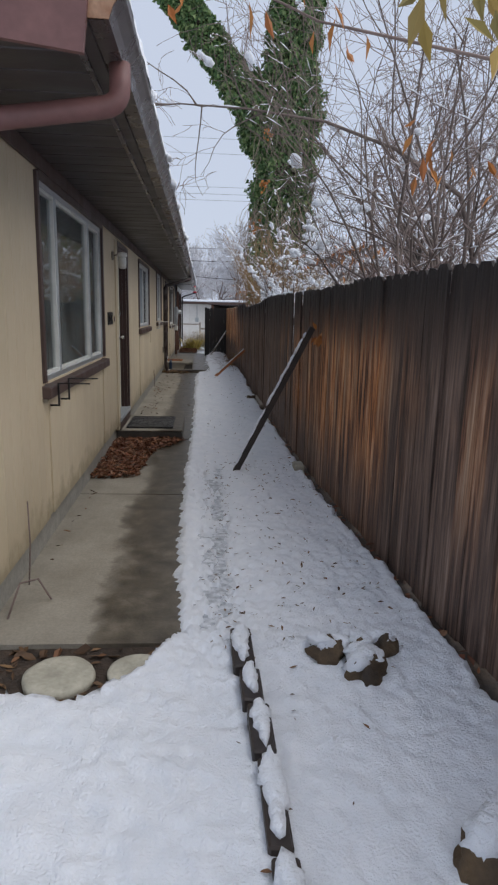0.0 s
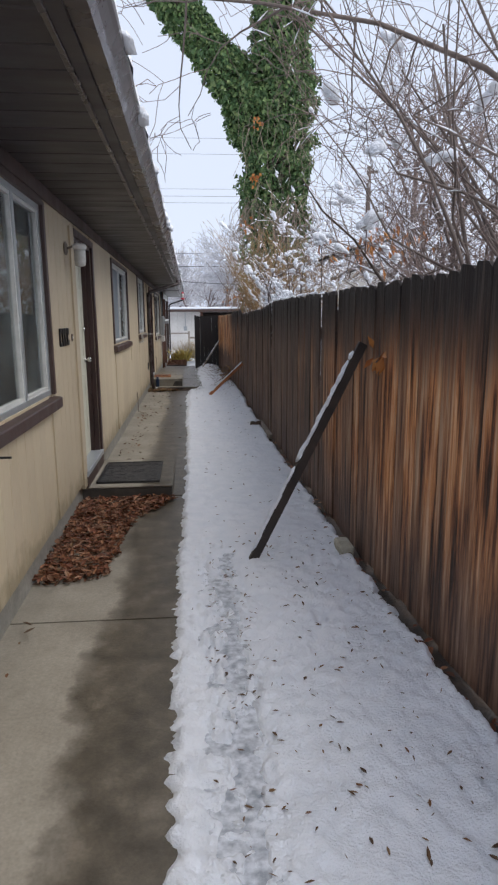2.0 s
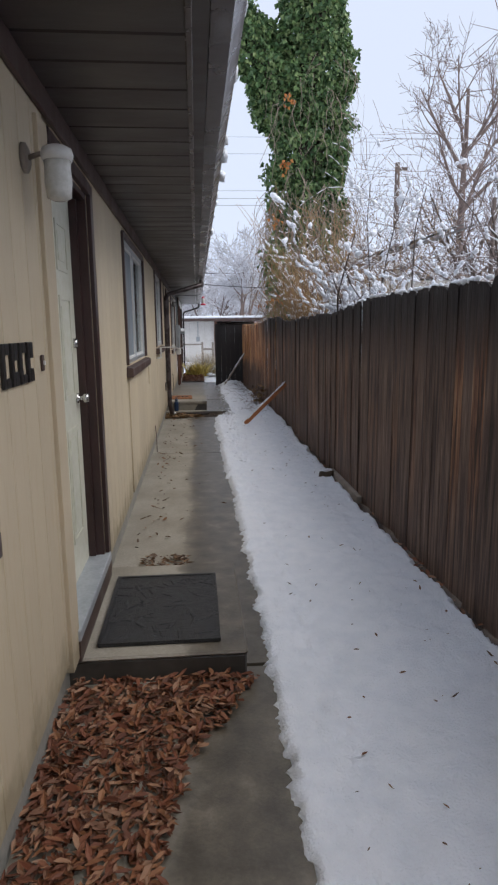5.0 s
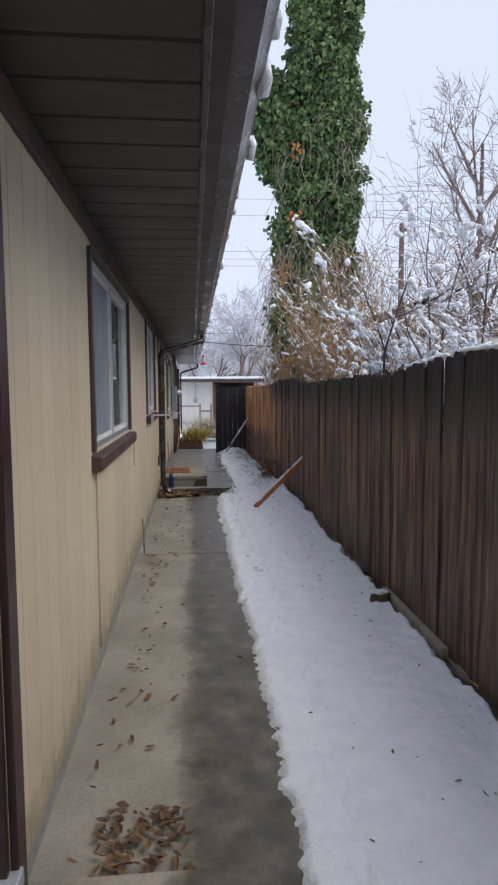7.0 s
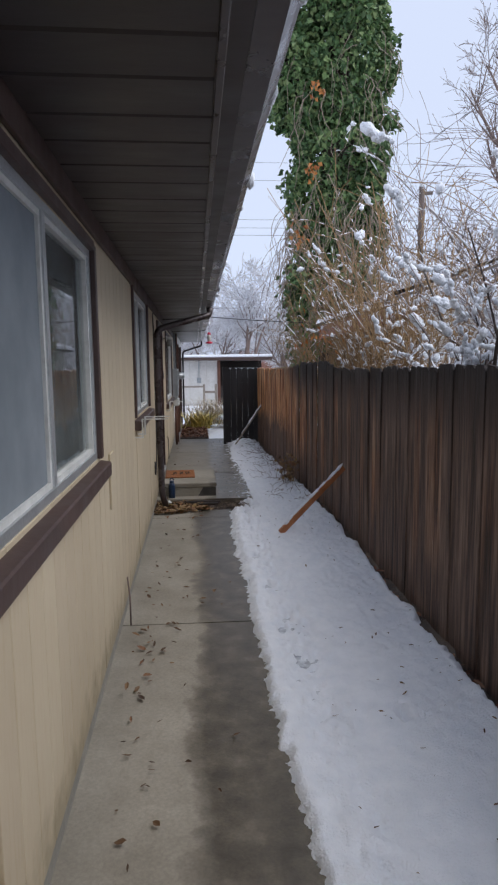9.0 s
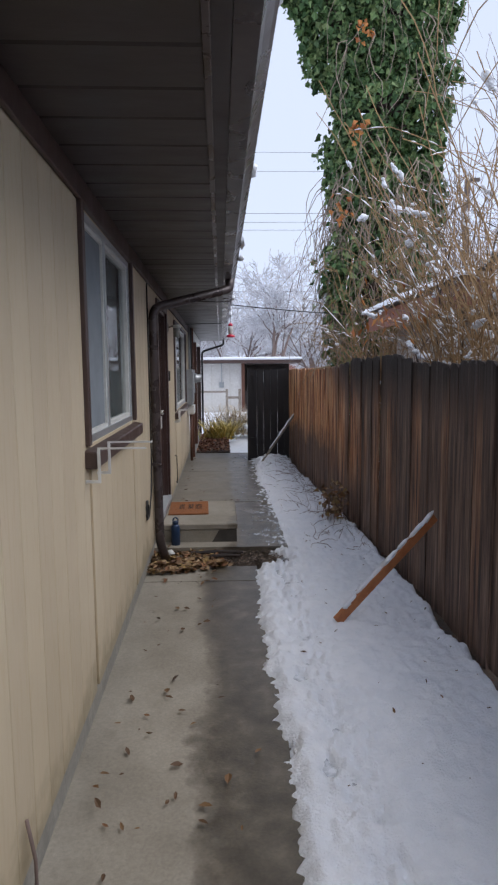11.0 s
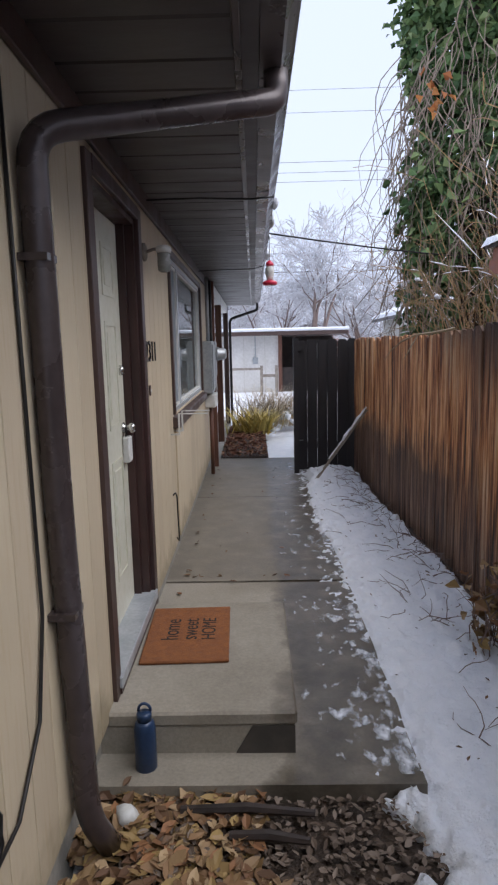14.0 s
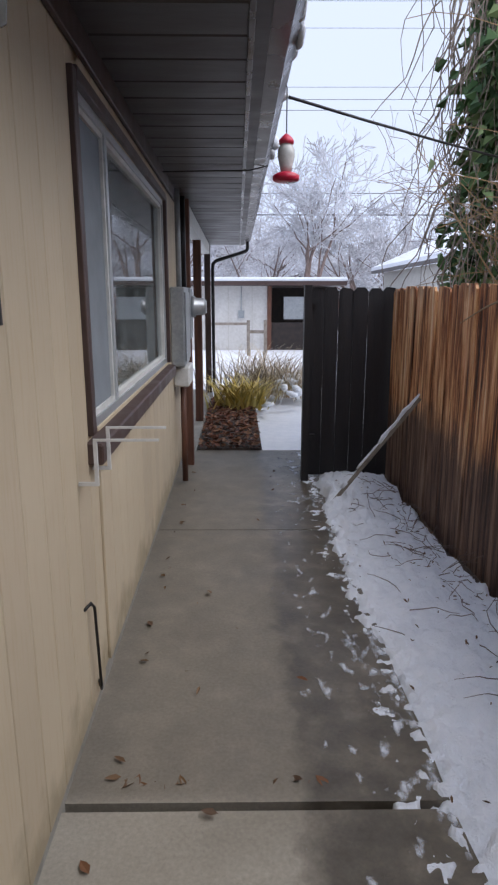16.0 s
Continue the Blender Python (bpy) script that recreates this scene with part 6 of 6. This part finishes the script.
tagged(link("trim_strip", block(W + 0.001, W + 0.014, 12.95, 13.12, 0.98, 1.3), SIDING, None, "", False, 0.003), "short tan strip nailed below the window", "trim", kind="structure")

# ---- bottle ----
bt = thing("bottle", "navy blue drinking bottle standing by the step", "bottle")
lathe(bm := bmesh.new(), [(0.038, 0), (0.042, 0.006), (0.042, 0.17), (0.036, 0.195), (0.028, 0.205)], (-0.755, 17.56, 0.05), 24)
part("flask", bm, NAVY, bt, "", True)
lathe(bm := bmesh.new(), [(0.029, 0.206), (0.029, 0.232), (0.024, 0.238)], (-0.755, 17.56, 0.05), 24)
part("lid", bm, NAVY, bt, "", True)
part("carry_loop", tube(bmesh.new(), [(-0.755 + 0.024 * math.cos(a), 17.57, 0.287 + 0.03 * math.sin(a)) for a in [math.pi * k / 8 for k in range(9)]], 0.006, 8), NAVY, bt, "", True)

# ---- feeder under the gutter ----
fd = thing("bird_feeder", "hanging feeder with a red lid and base and clear bottle", "bird feeder")
fx, fy, fz = -0.15, 20.93, 2.215
lathe(bm := bmesh.new(), [(0.053, -0.022), (0.064, -0.015), (0.064, 0.004), (0.045, 0.015), (0.022, 0.022)], (fx, fy, fz), 20)
part("base", bm, RED_PLASTIC, fd, "red plastic base", True)
lathe(bm := bmesh.new(), [(0.026, 0.022), (0.030, 0.045), (0.041, 0.090), (0.039, 0.120), (0.026, 0.143)], (fx, fy, fz), 20)
part("reservoir", bm, JAR, fd, "clear bottle", True)
lathe(bm := bmesh.new(), [(0.034, 0.143), (0.036, 0.158), (0.022, 0.176), (0.006, 0.188)], (fx, fy, fz), 20)
part("lid", bm, RED_PLASTIC, fd, "", True)
part("hanger_wire", tube(bmesh.new(), [(fx, fy, fz + 0.187), (fx, fy, 2.6), (fx - 0.02, fy, 2.63)], 0.003, 6), BLACK, fd)

# ---- gate at the end ----
part("rail", block(0.32, 0.98, 23.24, 23.275, 0.35, 0.43), GATE, metal_gate)
part("rail", block(0.32, 0.98, 23.24, 23.275, 1.42, 1.5), GATE, metal_gate)
part("gate_post", block(0.185, 0.245, 23.1, 23.2, 0.0, 1.76), GATE, metal_gate, "black post")
part("gate_leaf", block(-0.02, 0.015, 0.0, 0.95, 0.15, 1.72, pose(0.22, 23.205, 0, 0, 0, -6.5)), GATE, metal_gate, "black gate leaf standing open")
for z in (0.4, 1.6):
    part("hinge", block(0.236, 0.3, 23.14, 23.2, z, z + 0.07), BLACK, metal_gate)

# ---- flower bed plants ----
def grass_clump(name, cx, cy, n, h, material, label, seed, spread=0.2, broad=1.0):
    rg = random.Random(seed)
    v, f = [], []
    t = thing(name, label, "plant")
    for _ in range(n):
        a = rg.uniform(0, 6.283)
        p = Vector((cx + rg.gauss(0, spread * 0.4), cy + rg.gauss(0, spread * 0.4), 0.05))
        d = Vector((math.cos(a) * 0.35, math.sin(a) * 0.35, 1))
        s = Vector((-math.sin(a), math.cos(a), 0)) * rg.uniform(0.006, 0.014) * broad
        hh = h * rg.uniform(0.5, 1.1)
        k = len(v)
        for i in range(5):
            q = i / 4
            c = p + d * hh * q * (1 - 0.18 * q) + Vector((math.cos(a), math.sin(a), -0.7)) * hh * 0.4 * q * q
            w = s * (1 - q * 0.9)
            v += [tuple(c - w), tuple(c + w)]
        for i in range(4):
            f.append((k + 2 * i, k + 2 * i + 1, k + 2 * i + 3, k + 2 * i + 2))
    from_lists("blades", v, f, material, t)
    return t


grass_clump("ornamental_grass", -0.34, 26.9, 260, 0.8, GRASS, "clump of yellow-green leaves in the bed", 121, 0.42, 2.0)
grass_clump("dry_reeds", 0.05, 28.6, 520, 1.35, DRY, "dry pale reeds bent by snow", 122, 1.0)
grass_clump("dry_reeds", 0.6, 28.2, 260, 0.9, DRY, "low dry stalks frosted with snow", 123, 0.9)
bm = bmesh.new()
rg = random.Random(125)
for k in range(40):
    lump(bm, (rg.uniform(0.0, 1.0), rg.uniform(26.6, 29.5), rg.uniform(0.02, 0.35)), (rg.uniform(0.05, 0.12), rg.uniform(0.05, 0.12), rg.uniform(0.03, 0.07)), k, 1, 1)
tagged(link("snow_heaps", bm, SNOW, None, "", True), "small heaps of snow among the stalks", "snow", kind="stuff")


# ---- far yard: shed, houses, poles and wires ----
def shed():
    s = thing("shed", "long low white shed with a snowy flat roof", "shed")
    part("wall", block(-2.4, 0.62, 39.0, 39.15, -0.1, 2.05), SHEDW, s)
    for x in (-1.5, -0.7, 0.1):
        part("batten", block(x, x + 0.03, 38.985, 38.999, -0.1, 2.05), STUCCO, s)
    part("post", block(0.62, 0.76, 38.9, 39.04, -0.1, 2.05), POST, s)
    part("back_wall", block(0.7, 3.0, 41.5, 41.6, -0.1, 2.05), PROP_DARK, s, "dark wall of the open bay")
    part("side_wall", block(0.5, 0.62, 39.16, 41.5, -0.1, 2.05), SHEDW, s)
    part("low_wall", block(0.76, 3.0, 39.0, 39.12, -0.1, 0.85), PROP_DARK, s)
    part("window", block(1.2, 2.6, 39.3, 39.33, 0.95, 1.7), ALU, s)
    part("roof", block(-2.7, 3.2, 38.5, 42.0, 2.06, 2.2), BROWN, s)
    bm = block(-2.72, 3.22, 38.46, 42.0, 2.2, 2.32)
    part("roof_snow", bm, SNOW, s, "white snow on the shed roof", False, 0.04)
    part("meter", block(-0.35, -0.15, 38.93, 38.999, 1.0, 1.25), PANEL, s)
    part("pipe", tube(bmesh.new(), [(-0.25, 38.95, 1.25), (-0.25, 38.95, 2.05)], 0.02, 6), PANEL, s)
    return s


shed()
lf = thing("wooden_rail", "short weathered wooden rail before the shed", "fence")
for x in (-0.1, 0.42):
    part("post", block(x, x + 0.1, 36.9, 37.0, -0.08, 1.0), STICK, lf)
part("rail", block(0.0, 0.42, 36.94, 36.97, 0.6, 0.7), STICK, lf)
part("rail", block(-1.2, -0.1, 36.94, 36.97, 0.85, 0.93), STICK, lf)


def house(name, x0, x1, y0, y1, zw, zr, wallm, label, snow=True, overhang=0.4, facia=BROWN, ridge_y=True):
    h = thing(name, label, "house")
    part("wall", block(x0, x1, y0, y1, -0.1, zw), wallm, h)
    o = overhang
    if ridge_y:
        cx = (x0 + x1) / 2
        prof = [(x0 - o, zw - 0.05), (cx, zr), (x1 + o, zw - 0.05)]
        for dz, m, nm in ((0.0, ROOFM, "roof"), (0.12, SNOW, "roof_snow")):
            bm = bmesh.new()
            a = [bm.verts.new((x, y0 - o, z + dz)) for x, z in prof] + [bm.verts.new((x, y0 - o, z + dz + 0.12)) for x, z in prof[::-1]]
            face = bm.faces.new(a)
            r = bmesh.ops.extrude_face_region(bm, geom=[face])
            bmesh.ops.translate(bm, verts=[v for v in r["geom"] if isinstance(v, bmesh.types.BMVert)], vec=(0, y1 - y0 + 2 * o, 0))
            bmesh.ops.recalc_face_normals(bm, faces=bm.faces[:])
            part(nm, bm, m, h)
        bm = bmesh.new()
        a = [bm.verts.new((x0, y0 - 0.001, zw)), bm.verts.new((x1, y0 - 0.001, zw)), bm.verts.new((cx, y0 - 0.001, zr - 0.08))]
        bm.faces.new(a)
        r = bmesh.ops.extrude_face_region(bm, geom=bm.faces[:])
        bmesh.ops.translate(bm, verts=[v for v in r["geom"] if isinstance(v, bmesh.types.BMVert)], vec=(0, 0.1, 0))
        bmesh.ops.recalc_face_normals(bm, faces=bm.faces[:])
        part("gable", bm, wallm, h)
    return h


# neighbour's garage: its eave runs beside the fence
g = thing("garage", "pale garage with red-brown fascia and a snowy roof", "garage")
part("wall", block(2.45, 7.0, 17.6, 21.4, -0.1, 2.5), STUCCO, g)
part("fascia", block(2.04, 2.07, 17.2, 21.7, 2.3, 2.45), RED_WOOD, g, "red-brown fascia board")
part("fascia", block(2.075, 2.1, 17.2, 21.7, 2.45, 2.56), RED_WOOD, g)
part("soffit", block(2.071, 2.45, 17.2, 21.7, 2.4, 2.42), RED_WOOD, g)
m = Matrix.Translation((2.02, 0, 2.565)) @ Matrix.Rotation(-0.3, 4, "Y")
part("roof", block(0.0, 3.0, 17.15, 21.75, 0.0, 0.03, m), ROOFM, g)
bm = bmesh.new()
rg = random.Random(131)
verts, faces = [], []
for j in range(61):
    for i in range(7):
        y = 17.12 + 4.66 * j / 60
        x = -0.03 + 0.02 * nz(2, y * 5) + 3.0 * (i / 6) ** 2
        verts.append(tuple(m @ Vector((x, y, 0.032 if i == 0 else 0.1 + 0.02 * nz(x * 3, y * 3)))))
for j in range(60):
    for i in range(6):
        a = j * 7 + i
        faces.append((a, a + 1, a + 8, a + 7))
bm.free()
from_lists("roof_snow", verts, faces, SNOW, g, "thin snow on the roof", True)
house("far_house", 5.2, 12, 33, 42, 2.6, 4.2, STUCCO, "beige neighbour house with a snowy gable roof")
house("far_house", 0.5, 8.5, 64, 72, 2.4, 3.3, BRICK, "far red brick house with a white roof")
house("far_house", -9, -3.5, 66, 74, 2.8, 4.2, BRICK, "far house half hidden by frosted trees")


def pole(x, y, h, r, label, arm=True):
    p = thing("utility_pole", label, "utility pole", "utility poles")
    part("shaft", tube(bmesh.new(), [(x, y, -0.1), (x, y, h * 0.5), (x, y, h)], [r, r * 0.9, r * 0.75], 10), POLE, p, "", True)
    if arm:
        part("crossarm", block(x - 0.1, x + 0.5, y - 0.06, y + 0.06, h - 0.35, h - 0.22), POLE, p)
    return p


pole(9.9, 37.6, 9.7, 0.16, "tall dark wooden utility pole beyond the fence")
pole(-60, 46, 13.6, 0.16, "far wooden utility pole carrying the wires")
pole(75, 44, 13.6, 0.16, "far wooden utility pole carrying the wires")
pole(6.3, 19.4, 4.4, 0.06, "thin dark pole standing among the shrubs", False)


def wire(a, b, sag, r, label):
    a, b = Vector(a), Vector(b)
    pts = [a.lerp(b, k / 24) - Vector((0, 0, sag * 4 * (k / 24) * (1 - k / 24))) for k in range(25)]
    return tagged(link("overhead_wire", tube(bmesh.new(), pts, r, 5), BLACK, None, "", True), label, "wire", "overhead wires")


for z0, z1, r in ((6.3, 6.5, 0.014), (5.5, 5.6, 0.022), (9.5, 9.6, 0.009), (9.9, 10.0, 0.009), (10.3, 10.5, 0.009), (12.5, 12.5, 0.008), (13.4, 13.5, 0.008)):
    wire((-60, 46, z0), (75, 44, z1), 0.5, r, "thin dark overhead wire against the sky")
wire((-0.2, 21.4, 2.72), (14.0, 33.0, 4.6), 0.55, 0.009, "black service cable sagging from the eave")
cable("soffit_cable", [(W + 0.02, 19.0, 2.49), (-0.6, 19.05, 2.505), (-0.3, 19.08, 2.5), (-0.17, 19.1, 2.515)], 0.006, BLACK, "black cable across the soffit", "cable")
cable("soffit_cable", [(W + 0.02, 22.3, 2.49), (-0.6, 22.35, 2.505), (-0.3, 22.3, 2.5), (-0.17, 22.3, 2.53)], 0.005, BLACK, "thin cable across the soffit", "cable")


# ---- fence boards, last ----
PICKETS = [picket_mesh(k) for k in range(8)]
rg = random.Random(11)
y = -1.7
while y < 23.15:
    x = lerp_table(FENCE_X, y)
    ob = new("picket", PICKETS[rg.randrange(8)])
    ob.parent = fence
    ang = math.degrees(math.atan2(lerp_table(FENCE_X, y + 0.3) - lerp_table(FENCE_X, y - 0.3), 0.6))
    top = lerp_table(FENCE_TOP, y) + rg.uniform(-0.012, 0.012)
    base = 0.0 + rg.uniform(-0.02, 0.02)
    ob.matrix_basis = pose(x + rg.uniform(-0.004, 0.004), y, base, rg.uniform(-0.16, 0.16), rg.uniform(-0.3, 0.3), -ang) @ Matrix.Diagonal((1, rg.uniform(1.03, 1.06), (top - base) / 1.8, 1))
    y += 0.1378 + (0.001 if rg.random() < 0.05 else 0)
for k in range(6):
    ob = new("picket", PICKETS[k])
    ob.data = PICKETS[k].copy()
    ob.data.materials.append(GATE)
    ob.parent = metal_gate
    ob.matrix_basis = pose(0.3 + 0.127 * k, 23.22, 0.08, 0, rg.uniform(-0.3, 0.3), 90) @ Matrix.Diagonal((1, 0.9, (1.74 - 0.08 + rg.uniform(-0.01, 0.01)) / 1.8, 1))
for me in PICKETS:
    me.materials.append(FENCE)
